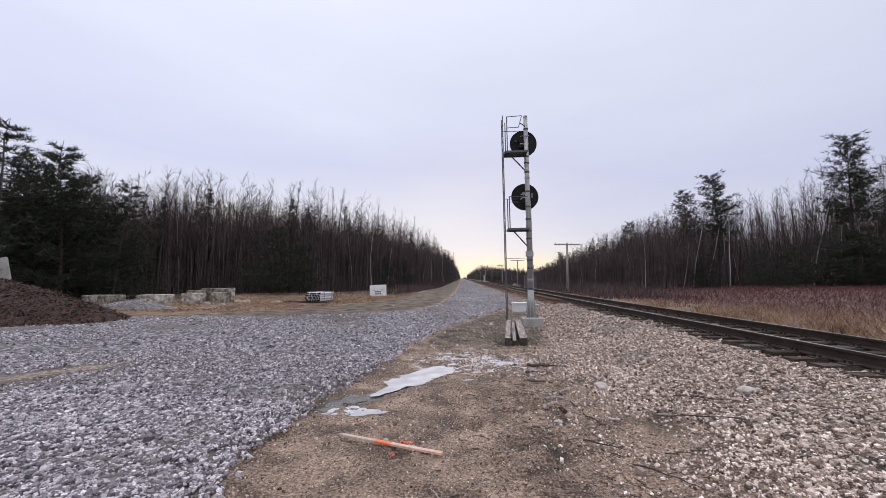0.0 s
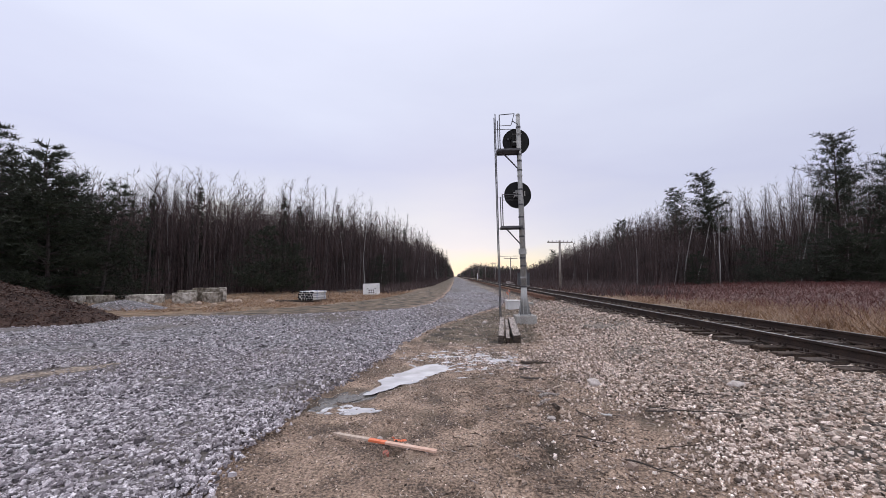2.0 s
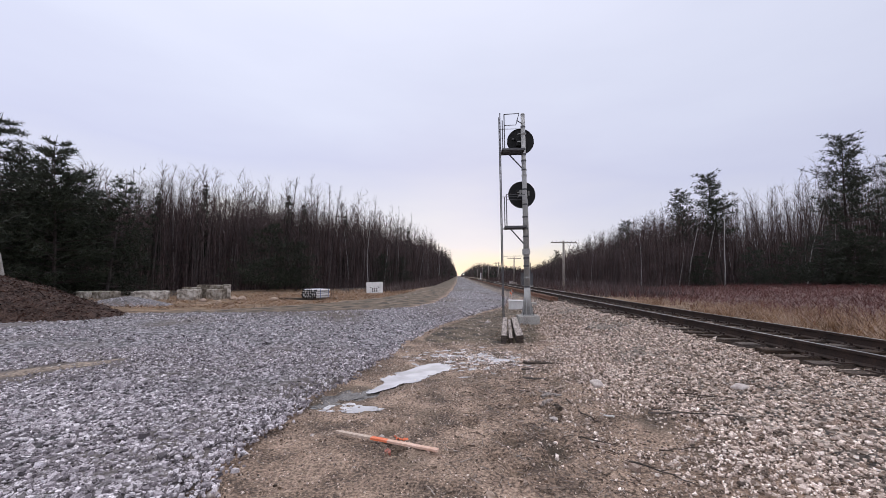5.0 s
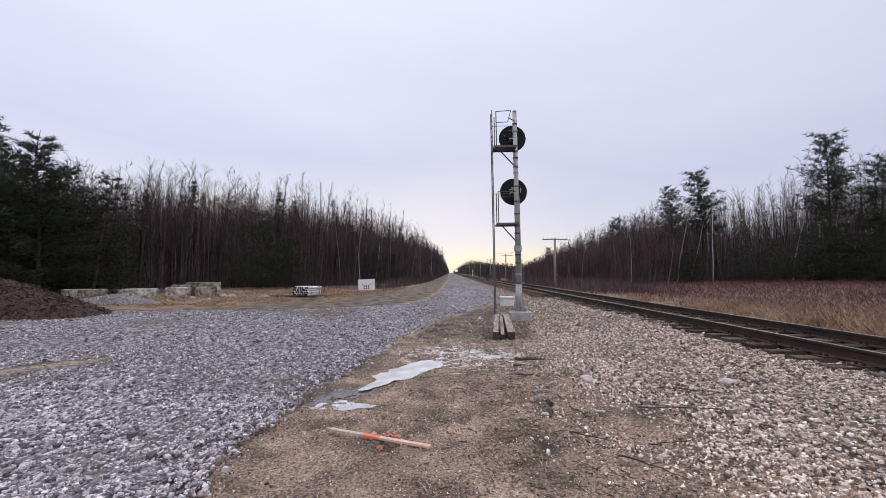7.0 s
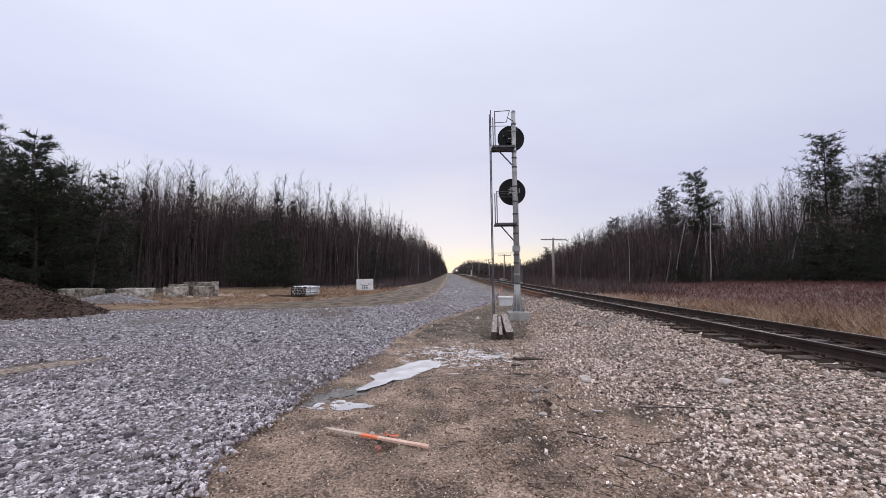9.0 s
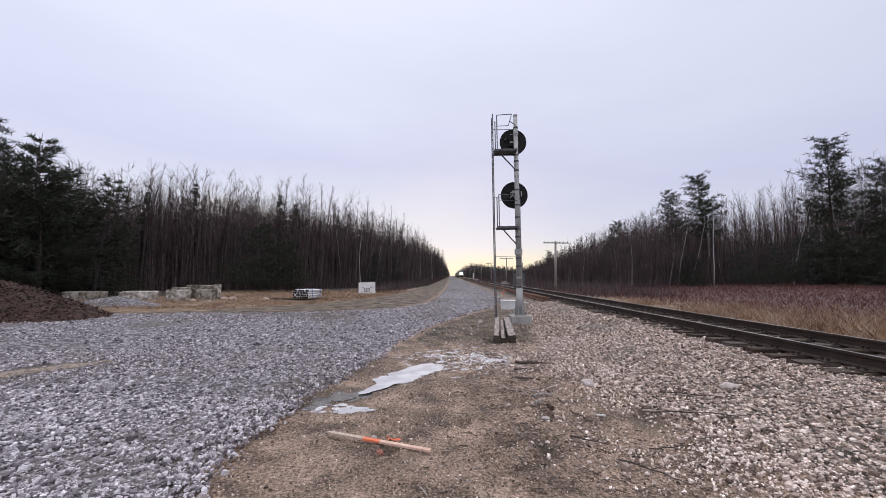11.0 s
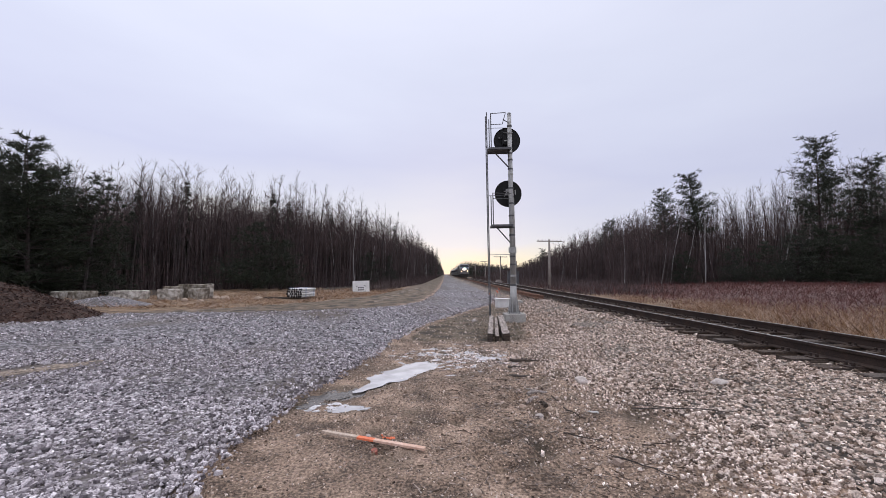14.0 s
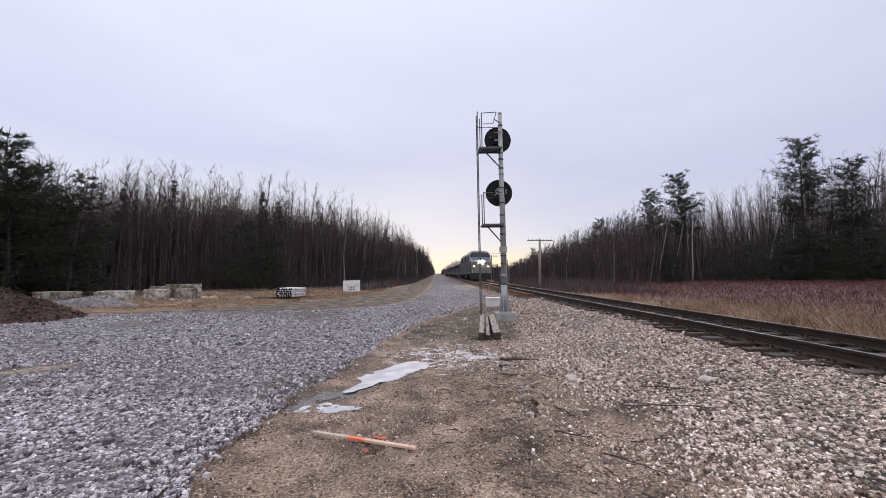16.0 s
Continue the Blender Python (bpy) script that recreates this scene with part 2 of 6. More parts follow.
ROAD_RIGHT = ((0, -1.2), (2.9, -1.79), (3.8, -1.94), (5.0, -1.8), (7.6, -1.35), (13, -0.45), (18, 1.4), (22, 2.8), (28, 3.7), (40, 4.0), (400, 4.0))
ROAD_LEFT = ((0, -34), (10, -30), (12.5, -22), (14.2, -12.4), (15.5, -7.6), (17.6, -3.7), (20, -2.3), (23.3, -1.5), (30, -1.05), (43, -0.75), (80, -0.5), (400, -0.2))
STRAW_RIGHT = ((12, -22), (14, -13.5), (16.4, -10.8), (20, -8.2), (22.4, -6.8), (28, -5.4), (40, -4.4), (60, -3.4), (400, -2.2))
BALLAST_LEFT = ((0, 1.9), (3, 1.5), (5, 1.1), (7.6, 1.2), (10, 1.9), (14, 2.5), (20, 3.2), (28, 3.6), (400, 3.8))
# each hollow: centre, half-length, half-width, turn, depth
PUDDLES = ((-0.62, 6.72, 0.62, 0.24, 60, 0.065), (-0.40, 7.12, 0.34, 0.25, 35, 0.055), (-0.95, 6.0, 0.40, 0.085, 62, 0.05), (-1.38, 5.5, 0.52, 0.26, 38, 0.04),
           (-1.39, 5.33, 0.15, 0.10, 20, 0.04), (-1.66, 4.98, 0.17, 0.06, 25, 0.03), (-1.16, 4.86, 0.20, 0.08, 15, 0.035), (0.84, 7.72, 0.26, 0.15, 0, 0.055), (0.05, 8.05, 0.45, 0.12, -5, 0.03), (-1.72, 5.28, 0.12, 0.06, 40, 0.03))
PRINTS = ((0.97, 5.19, 0.12), (1.12, 4.66, 0.12), (0.94, 3.73, 0.13), (-0.72, 4.25, 0.14), (-0.55, 3.72, 0.1), (0.55, 4.0, 0.11), (0.95, 3.95, 0.14), (0.5, 3.4, 0.1), (0.95, 5.25, 0.13), (0.35, 3.65, 0.09), (0.15, 4.4, 0.1), (0.8, 3.55, 0.1))


def ground_z(x, y):
    """Height of the lie of the land."""
    bed = TIE_TOP - 0.062
    z = 0.04 * noise.noise((x * 0.25, y * 0.25, 3.1))
    if x > 0.5:
        foot = curve_of(BALLAST_LEFT, y)
        z += bed * 0.30 * smooth(foot, foot + 1.3, x) + bed * 0.70 * smooth(foot + 0.9, TRACK_X - 1.35, x)
        z -= (bed - 0.10) * smooth(TRACK_X + 1.6, TRACK_X + 3.6, x)
        z += 0.75 * smooth(12, 46, x) * smooth(110, 50, y)
    if -12 < x < 8 and 0 < y < 16:
        z += 0.022 * noise.noise((x * 1.7, y * 1.7, 0.3)) + 0.020 * noise.noise((x * 5.5, y * 5.5, 7.7)) + 0.014 * noise.noise((x * 13, y * 13, 1.7))
        if -2.4 < x < 1.8:
            for px, py, a, b, turn, deep in PUDDLES:
                c, s = math.cos(radians(turn)), math.sin(radians(turn))
                u, v = ((x - px) * c + (y - py) * s) / a, (-(x - px) * s + (y - py) * c) / b
                d = u * u + v * v
                if d < 6:
                    z -= deep * math.exp(-d * 0.9)
            for px, py, r in PRINTS:
                d = ((x - px) ** 2 + (y - py) ** 2 * 0.6) / (r * r)
                if d < 8:
                    z += -0.075 * math.exp(-d * 1.2) + 0.028 * math.exp(-(d - 2.2) ** 2)
    return z


def link_mesh(name, verts, faces, mats, parent=None, smooth_shade=False, index=None):
    me = bpy.data.meshes.new(name)
    me.from_pydata(verts, [], faces)
    for m in mats if isinstance(mats, (list, tuple)) else (mats,):
        me.materials.append(m)
    if index is not None:
        me.polygons.foreach_set("material_index", index)
    if smooth_shade:
        me.polygons.foreach_set("use_smooth", [True] * len(me.polygons))
    me.update()
    ob = new(name, me)
    ob.parent = parent
    return ob


def part(name, bm, mat, parent, label="", smooth_shade=False):
    me = bpy.data.meshes.new(name)
    bm.to_mesh(me)
    bm.free()
    me.materials.append(mat)
    if smooth_shade:
        me.polygons.foreach_set("use_smooth", [True] * len(me.polygons))
    ob = new(name, me)
    ob.parent = parent
    return tagged(ob, label)


def empty(name, m, label, category, group="", kind=""):
    ob = new(name)
    ob.matrix_basis = m
    return tagged(ob, label, category, group, kind)


def add_box(bm, size, at, bevel=0.0, turn=None):
    m = Matrix.Translation(at) @ (turn or Matrix.Identity(4)) @ Matrix.Diagonal((*size, 1))
    made = bmesh.ops.create_cube(bm, size=1, matrix=m)
    if bevel:
        edges = list({e for v in made["verts"] for e in v.link_edges})
        bmesh.ops.bevel(bm, geom=edges, offset=bevel, segments=2, affect="EDGES", profile=0.6)
    return bm


def box(size, at=(0, 0, 0), bevel=0.0, turn=None):
    return add_box(bmesh.new(), size, at, bevel, turn)


def add_rod(bm, a, b, r1, r2=None, sides=10):
    a, b = Vector(a), Vector(b)
    way = b - a
    m = Matrix.Translation((a + b) / 2) @ way.to_track_quat("Z", "Y").to_matrix().to_4x4()
    bmesh.ops.create_cone(bm, cap_ends=True, segments=sides, radius1=r1, radius2=r1 if r2 is None else r2, depth=way.length, matrix=m)
    return bm


def rod(a, b, r1, r2=None, sides=10):
    return add_rod(bmesh.new(), a, b, r1, r2, sides)


class Tubes:
    """Collects many tapered three-sided stems and flat blades for one mesh."""

    def __init__(self):
        self.v, self.f, self.m = [], [], []

    def stem(self, a, b, r1, r2, mat=0, sides=3):
        a, b = Vector(a), Vector(b)
        way = (b - a).normalized()
        u = way.orthogonal().normalized()
        w = way.cross(u)
        k = len(self.v)
        tip = r2 <= 0.0
        for i in range(sides):
            t = 2 * math.pi * i / sides
            self.v.append(a + (u * math.cos(t) + w * math.sin(t)) * r1)
        if tip:
            self.v.append(b)
            for i in range(sides):
                self.f.append((k + i, k + (i + 1) % sides, k + sides))
                self.m.append(mat)
        else:
            for i in range(sides):
                t = 2 * math.pi * i / sides
                self.v.append(b + (u * math.cos(t) + w * math.sin(t)) * r2)
            for i in range(sides):
                j = (i + 1) % sides
                self.f.append((k + i, k + j, k + sides + j, k + sides + i))
                self.m.append(mat)

    def cane(self, pts, radii, sides=5, mat=0):
        """One connected tube along a line of points."""
        k = len(self.v)
        for i, p in enumerate(pts):
            way = (Vector(pts[min(i + 1, len(pts) - 1)]) - Vector(pts[max(i - 1, 0)])).normalized()
            u = way.cross(Vector((0.31, 0.95, 0.05))).normalized()
            w = way.cross(u)
            for s in range(sides):
                t = 2 * math.pi * s / sides
                self.v.append(Vector(p) + (u * math.cos(t) + w * math.sin(t)) * radii[i])
        for i in range(len(pts) - 1):
            for s in range(sides):
                a, b = k + i * sides + s, k + i * sides + (s + 1) % sides
                self.f.append((a, b, b + sides, a + sides))
                self.m.append(mat)
        self.f += [tuple(reversed(range(k, k + sides))), tuple(range(len(self.v) - sides, len(self.v)))]
        self.m += [mat, mat]

    def blade(self, a, b, width, mat=0):
        a, b = Vector(a), Vector(b)
        side = (b - a).cross(Vector((random.uniform(-1, 1), random.uniform(-1, 1), random.uniform(-1, 1))))
        if side.length < 1e-6:
            return
        side = side.normalized() * width
        k = len(self.v)
        self.v += [a - side, a + side, b]
        self.f.append((k, k + 1, k + 2))
        self.m.append(mat)

    def done(self, name, mats, parent=None):
        return link_mesh(name, self.v, self.f, mats, parent, index=self.m)


def graded(lo, hi, fine_lo, fine_hi, step, grow):
    """Coordinates: even steps within the fine stretch, growing ones outside it."""
    out = list(np.arange(fine_lo, fine_hi + step / 2, step))
    s, v = step, out[-1]
    while v < hi:
        s *= grow
        v += s
        out.append(min(v, hi))
    s, v = step, out[0]
    while v > lo:
        s *= grow
        v -= s
        out.insert(0, max(v, lo))
    return out


# ---- ground, road, track bed ----
def make_ground():
    xs = graded(-1800, 1800, -2.4, 2.4, 0.05, 1.08)
    ys = graded(-300, 3000, 2.5, 8.2, 0.065, 1.07)
    verts = [(x, y, ground_z(x, y) - (0.05 if y < -60 else 0)) for y in ys for x in xs]
    w = len(xs)
    faces = [(j * w + i, j * w + i + 1, (j + 1) * w + i + 1, (j + 1) * w + i) for j in range(len(ys) - 1) for i in range(w - 1)]
    g = link_mesh("ground", verts, faces, M_GROUND, smooth_shade=True)
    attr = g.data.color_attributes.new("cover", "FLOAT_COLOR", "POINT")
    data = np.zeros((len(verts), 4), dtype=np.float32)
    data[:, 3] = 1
    for k, (x, y, z) in enumerate(verts):
        left = smooth(0.6, -0.8, x - curve_of(STRAW_RIGHT, y)) * smooth(60, 40, y) if y > 12 else 0.0
        data[k, 0] = max(left, smooth(9.0, 10.5, x) * smooth(22, 12, x))
        verge = smooth(8.6, 10.5, y) * smooth(-0.1, 0.35, x - curve_of(ROAD_RIGHT, y)) * smooth(0.5, -0.2, x - curve_of(BALLAST_LEFT, y)) if y < 120 else 0.0
        # wet soil by noise and puddles, plus painted shade in the footprints
        damp_and_shade = 0.0
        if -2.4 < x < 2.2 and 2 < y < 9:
            damp_and_shade = 0.42 * smooth(0.22, 0.5, noise.noise((x * 1.6, y * 1.3, 11)))
            # hollow of each print darkened in colour, standing in for its shade
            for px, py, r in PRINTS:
                damp_and_shade = max(damp_and_shade, 0.55 * math.exp(-((x - px) ** 2 + (y - py) ** 2 * 0.6) / (r * r) * 0.8))
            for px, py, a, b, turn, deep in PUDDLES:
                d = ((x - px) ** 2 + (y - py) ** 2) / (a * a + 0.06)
                damp_and_shade = max(damp_and_shade, 0.7 * math.exp(-d * 1.6))
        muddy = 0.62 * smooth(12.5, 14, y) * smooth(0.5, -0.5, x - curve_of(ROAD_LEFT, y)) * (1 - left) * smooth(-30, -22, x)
        data[k, 3] = 1 - max(verge, damp_and_shade, muddy)
        data[k, 1] = smooth(12, 17, x)
        data[k, 2] = max(0.85 * smooth(40, 66, y) * smooth(0.0, -1.2, x - curve_of(ROAD_LEFT, y)), 0.9 * smooth(8.6, 9.2, x) * smooth(10.8, 9.9, x), smooth(31, 36, y + 0.35 * x) * smooth(-4, -9, x), smooth(44, 52, y) * smooth(11, 15, x), smooth(-17, -21, x) * smooth(17, 21, y))
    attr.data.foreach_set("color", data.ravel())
    return tagged(g, "damp brown sandy dirt with dead straw grass and brush", "ground", kind="structure")


def ground_material():
    m = M_DIRT.copy()
    m.name = "dirt_grass_and_leaf_litter"
    n, l = m.node_tree.nodes, m.node_tree.links
    b = n["Principled BSDF"]
    base = b.inputs["Base Color"].links[0].from_socket
    at = n.new("ShaderNodeAttribute")
    at.attribute_name = "cover"
    sep = n.new("ShaderNodeSeparateColor")
    l.new(at.outputs["Color"], sep.inputs[0])
    co, noi = n.new("ShaderNodeTexCoord"), n.new("ShaderNodeTexNoise")
    noi.inputs["Scale"].default_value, noi.inputs["Detail"].default_value = 1.6, 8.0
    l.new(co.outputs["Object"], noi.inputs["Vector"])
    for chan, c1, c2 in (("Red", (0.11, 0.07, 0.042), (0.32, 0.215, 0.13)), ("Green", (0.075, 0.042, 0.036), (0.17, 0.10, 0.08)), ("Blue", (0.035, 0.026, 0.02), (0.075, 0.055, 0.042))):
        rp = n.new("ShaderNodeValToRGB")
        rp.color_ramp.elements[0].position, rp.color_ramp.elements[0].color = 0.35, (*c1, 1)
        rp.color_ramp.elements[1].position, rp.color_ramp.elements[1].color = 0.65, (*c2, 1)
        l.new(noi.outputs["Fac"], rp.inputs[0])
        sharp = n.new("ShaderNodeMath")
        sharp.operation = "MULTIPLY_ADD"
        sharp.inputs[1].default_value = 1.2
        l.new(noi.outputs["Fac"], sharp.inputs[0])
        sharp.inputs[2].default_value = -0.6
        add = n.new("ShaderNodeMath")
        add.operation = "ADD"
        l.new(sep.outputs[chan], add.inputs[0])
        l.new(sharp.outputs[0], add.inputs[1])
        st = n.new("ShaderNodeMapRange")
        st.inputs["From Min"].default_value, st.inputs["From Max"].default_value = 0.35, 0.65
        l.new(add.outputs[0], st.inputs["Value"])
        mx = n.new("ShaderNodeMix")
        mx.data_type = "RGBA"
        l.new(st.outputs[0], mx.inputs[0])
        l.new(base, mx.inputs[6])
        l.new(rp.outputs[0], mx.inputs[7])
        base = mx.outputs[2]
    # alpha holds verge, mud, wet soil and the prints' painted shade
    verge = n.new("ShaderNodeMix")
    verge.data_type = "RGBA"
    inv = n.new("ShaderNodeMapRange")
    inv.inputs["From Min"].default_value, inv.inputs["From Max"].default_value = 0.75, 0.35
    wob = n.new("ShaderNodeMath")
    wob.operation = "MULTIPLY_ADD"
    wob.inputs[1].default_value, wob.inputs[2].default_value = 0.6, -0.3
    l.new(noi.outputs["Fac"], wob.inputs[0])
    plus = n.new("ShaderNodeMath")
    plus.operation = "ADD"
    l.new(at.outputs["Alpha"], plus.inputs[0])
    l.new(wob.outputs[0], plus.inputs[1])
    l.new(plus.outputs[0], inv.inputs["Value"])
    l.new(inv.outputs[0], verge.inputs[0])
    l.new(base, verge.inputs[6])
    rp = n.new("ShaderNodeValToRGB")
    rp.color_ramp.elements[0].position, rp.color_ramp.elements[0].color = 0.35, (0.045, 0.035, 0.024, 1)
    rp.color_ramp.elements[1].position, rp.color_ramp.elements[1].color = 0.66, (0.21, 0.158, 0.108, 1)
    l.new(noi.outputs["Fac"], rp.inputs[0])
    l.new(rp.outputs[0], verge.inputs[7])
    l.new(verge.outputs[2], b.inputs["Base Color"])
    return m


def strip(name, left, right, rise, mat, ys, cols, label, category, edge_noise=0.12, soft=0.4):
    """A bed of stone laid along y between two edges, a little proud of the ground and running out at its edges."""
    verts, faces = [], []
    for y in ys:
        a = left(y) + edge_noise * noise.noise((1.3, y * 1.1, 0))
        b = right(y) + edge_noise * (noise.noise((8.3, y * 1.1, 0)) + 0.5 * noise.noise((8.3, y * 4.0, 0)))
        for i in range(cols + 1):
            t = i / cols
            x = a + (b - a) * t
            d = min(x - a, b - x)
            lift = rise * smooth(0.1, soft, d) - (0.01 + 0.05 * soft) * (1 - smooth(0, soft, d))
            verts.append((x, y, ground_z(x, y) + lift))
    w = cols + 1
    for j in range(len(ys) - 1):
        for i in range(cols):
            faces.append((j * w + i, j * w + i + 1, (j + 1) * w + i + 1, (j + 1) * w + i))
    return tagged(link_mesh(name, verts, faces, mat, smooth_shade=True), label, category, kind="structure")


M_GROUND = ground_material()
ground = make_ground()
ROAD_YS = graded(-20, 1500, 2.0, 12.0, 0.12, 1.05)
road = strip("road", lambda y: curve_of(ROAD_LEFT, y), lambda y: curve_of(ROAD_RIGHT, y), 0.05, M_GRAVEL, ROAD_YS, 90,
             "wide blue-grey crushed stone access road", "road")
ballast_bed = strip("ballast_bed", lambda y: curve_of(BALLAST_LEFT, y) + 0.7 * smooth(24, 10, y) - 1.0 * smooth(12, 26, y), lambda y: TRACK_X + 3.0, 0.015, M_BALLAST, ROAD_YS, 60,
                    "sloping bed of pale tan and grey track ballast", "ballast", 0.25, 1.1)


def stone_template(sides):
    """A blocky crushed piece: prism of so many sides with a narrower top."""
    v = [(math.cos(2 * math.pi * i / sides) * r, math.sin(2 * math.pi * i / sides) * r, z) for z, r in ((-0.75, 0.85), (0.8, 0.8)) for i in range(sides)]
    f = [(0, i + 1, i) for i in range(1, sides - 1)] + [(sides, sides + i, sides + i + 1) for i in range(1, sides - 1)]
    for i in range(sides):
        j = (i + 1) % sides
        f += [(i, j, sides + j), (i, sides + j, sides + i)]
    return np.array(v), np.array(f)


STONE_FINE, STONE_ROUGH = stone_template(4), stone_template(3)


def stones(name, spots, size, mat, parent, fine, seed):
    """Many loose stones in one mesh; spots: (x, y, z)."""
    rng = np.random.default_rng(seed)
    tv, tf = STONE_FINE if fine else STONE_ROUGH
    n, k = len(spots), len(tv)
    p = np.array(spots)
    r = size * rng.lognormal(0, 0.32, n)
    v = tv[None] * (1 + rng.uniform(-0.34, 0.34, (n, k, 1))) + rng.uniform(-0.22, 0.22, (n, k, 3))
    v = v * np.stack([np.ones(n), rng.uniform(0.55, 0.9, n), rng.uniform(0.38, 0.7, n)], 1)[:, None, :]
    a, b = rng.uniform(0, 6.283, n), rng.uniform(-0.5, 0.5, n)
    ca, sa, cb, sb = np.cos(a)[:, None], np.sin(a)[:, None], np.cos(b)[:, None], np.sin(b)[:, None]
    x, y, z = v[..., 0], v[..., 1], v[..., 2]
    x, z = x * cb - z * sb, x * sb + z * cb
    x, y = x * ca - y * sa, x * sa + y * ca
    v = np.stack([x, y, z], -1) * r[:, None, None] + p[:, None, :]
    v[..., 2] += (r * 0.25)[:, None]
    f = tf[None] + (np.arange(n) * k)[:, None, None]
    me = bpy.data.meshes.new(name)
    me.vertices.add(n * k)
    me.vertices.foreach_set("co", v.ravel())
    me.loops.add(f.size)
    me.loops.foreach_set("vertex_index", f.ravel().astype(np.int32))
    me.polygons.add(n * len(tf))
    me.polygons.foreach_set("loop_start", np.arange(0, f.size, 3, dtype=np.int32))
    me.polygons.foreach_set("use_smooth", [False] * (n * len(tf)))
    me.update(calc_edges=True)
    me.materials.append(mat)
    ob = new(name, me)
    ob.parent = parent
    return tagged(ob, kind="stuff")


def spread(count, x_lo, x_hi, y_lo, y_hi, keep, lift, seed):
    rng = random.Random(seed)
    out = []
    for _ in range(count):
        x, y = rng.uniform(x_lo, x_hi), rng.uniform(y_lo, y_hi)
        if keep(x, y, rng):
            out.append((x, y, ground_z(x, y) + lift))
    return out


def sandy(x, y):
    """A bare streak of sand in the gravel yard."""
    u, v = (x + 6.5) * 0.88 - (y - 5.9) * 0.48, (x + 6.5) * 0.48 + (y - 5.9) * 0.88
    return (u / 0.34) ** 2 + (v / 1.25) ** 2 < 1 + 0.7 * noise.noise((x * 3, y * 3, 1.0))


def on_road(x, y, rng):
    return not (sandy(x, y) and rng.random() < 0.93) and curve_of(ROAD_LEFT, y) + 0.2 < x < curve_of(ROAD_RIGHT, y) + 0.12 * noise.noise((8.3, y * 1.1, 0)) + rng.gauss(0, 0.05) and noise.noise((x * 0.22 + y * 0.1, y * 0.8, 5)) > -0.42 + 0.45 * smooth(-4.5, -8, x) * smooth(18, 13, y) + rng.uniform(-0.25, 0.25)


def on_ballast(x, y, rng):
    edge = curve_of(BALLAST_LEFT, y)
    return rng.random() < 0.12 + 0.88 * smooth(edge - 0.5, edge + 1.5, x) and edge + rng.gauss(-0.1, 0.35) < x < TRACK_X - 1.2 and noise.noise((x * 0.9, y * 0.6, 9)) + 0.35 * smooth(edge, edge + 2.2, x) > -0.15 + rng.uniform(-0.25, 0.25)


def on_slope(x, y, rng):
    """The upper shoulder of browner stone; below it lies a paler strip of fine gravel."""
    edge = curve_of(BALLAST_LEFT, y)
    return on_ballast(x, y, rng) and x > edge + 1.35 + 0.5 * noise.noise((3.0, y * 0.8, 0)) + rng.gauss(0, 0.3)


def on_foot(x, y, rng):
    edge = curve_of(BALLAST_LEFT, y)
    return on_ballast(x, y, rng) and x < edge + 1.6 + 0.5 * noise.noise((3.0, y * 0.8, 0)) + rng.gauss(0, 0.3)


stones("loose_stones", spread(9000, -4.9, -1.2, 1.9, 3.5, on_road, 0.045, 1), 0.0175, M_CHIP, road, True, 1)
stones("loose_stones", spread(16000, -7.2, -1.2, 3.5, 5.0, on_road, 0.045, 21), 0.0178, M_CHIP, road, True, 21)
stones("loose_stones", spread(33000, -11, -1.0, 4.8, 8.5, on_road, 0.045, 12), 0.0205, M_CHIP, road, False, 12)
stones("loose_stones", spread(10000, -7, 4.2, 19, 44, lambda x, y, r: on_road(x, y, r) and r.random() < smooth(46, 24, y), 0.03, 14), 0.036, M_CHIP, road, False, 14)
stones("loose_stones", spread(25000, -20, 1.6, 8.5, 19, on_road, 0.045, 2), 0.028, M_CHIP, road, False, 2)
stones("loose_stones", spread(26000, 0.8, 4.2, 1.9, 5.0, on_foot, 0.006, 3), 0.0128, M_BALL, ballast_bed, True, 3)
stones("loose_stones", spread(16000, 1.6, 5.2, 1.9, 5.0, on_slope, 0.010, 31), 0.0165, M_BALLSLOPE, ballast_bed, True, 31)
stones("loose_stones", spread(22000, 0.8, 4.6, 5.0, 10.0, on_foot, 0.008, 13), 0.0155, M_BALL, ballast_bed, False, 13)
stones("loose_stones", spread(24000, 1.6, 5.2, 5.0, 10.0, on_slope, 0.012, 32), 0.0195, M_BALLSLOPE, ballast_bed, False, 32)
stones("loose_stones", spread(26000, 1.2, 5.2, 10.0, 28, on_ballast, 0.012, 4), 0.026, M_BALLSLOPE, ballast_bed, False, 4)
stones("track_stones", spread(12000, 4.9, 8.3, 3.5, 14, lambda x, y, r: True, 0.008, 5), 0.024, M_BALLSLOPE, ballast_bed, False, 5)
stones("track_stones", spread(8000, 4.9, 8.4, 14, 34, lambda x, y, r: True, 0.010, 15), 0.03, M_BALLSLOPE, ballast_bed, False, 15)
stones("pebbles", spread(13000, -2.2, 2.6, 2.2, 9.5, lambda x, y, r: curve_of(ROAD_RIGHT, y) - 0.1 < x < curve_of(BALLAST_LEFT, y) + 1.0, 0.0, 6), 0.0085, M_BALLSLOPE, ground, False, 6)
stones("pebbles", spread(6000, -1.0, 1.7, 6.5, 8.9, lambda x, y, r: curve_of(ROAD_RIGHT, y) + 0.15 < x and r.random() < math.exp(-((x - 0.4) / 0.8) ** 2 - ((y - 7.6) / 0.8) ** 2) and abs(x + 0.5) + abs(y - 6.8) > 0.8, 0.002, 46), 0.015, M_BALL, ground, False, 46)
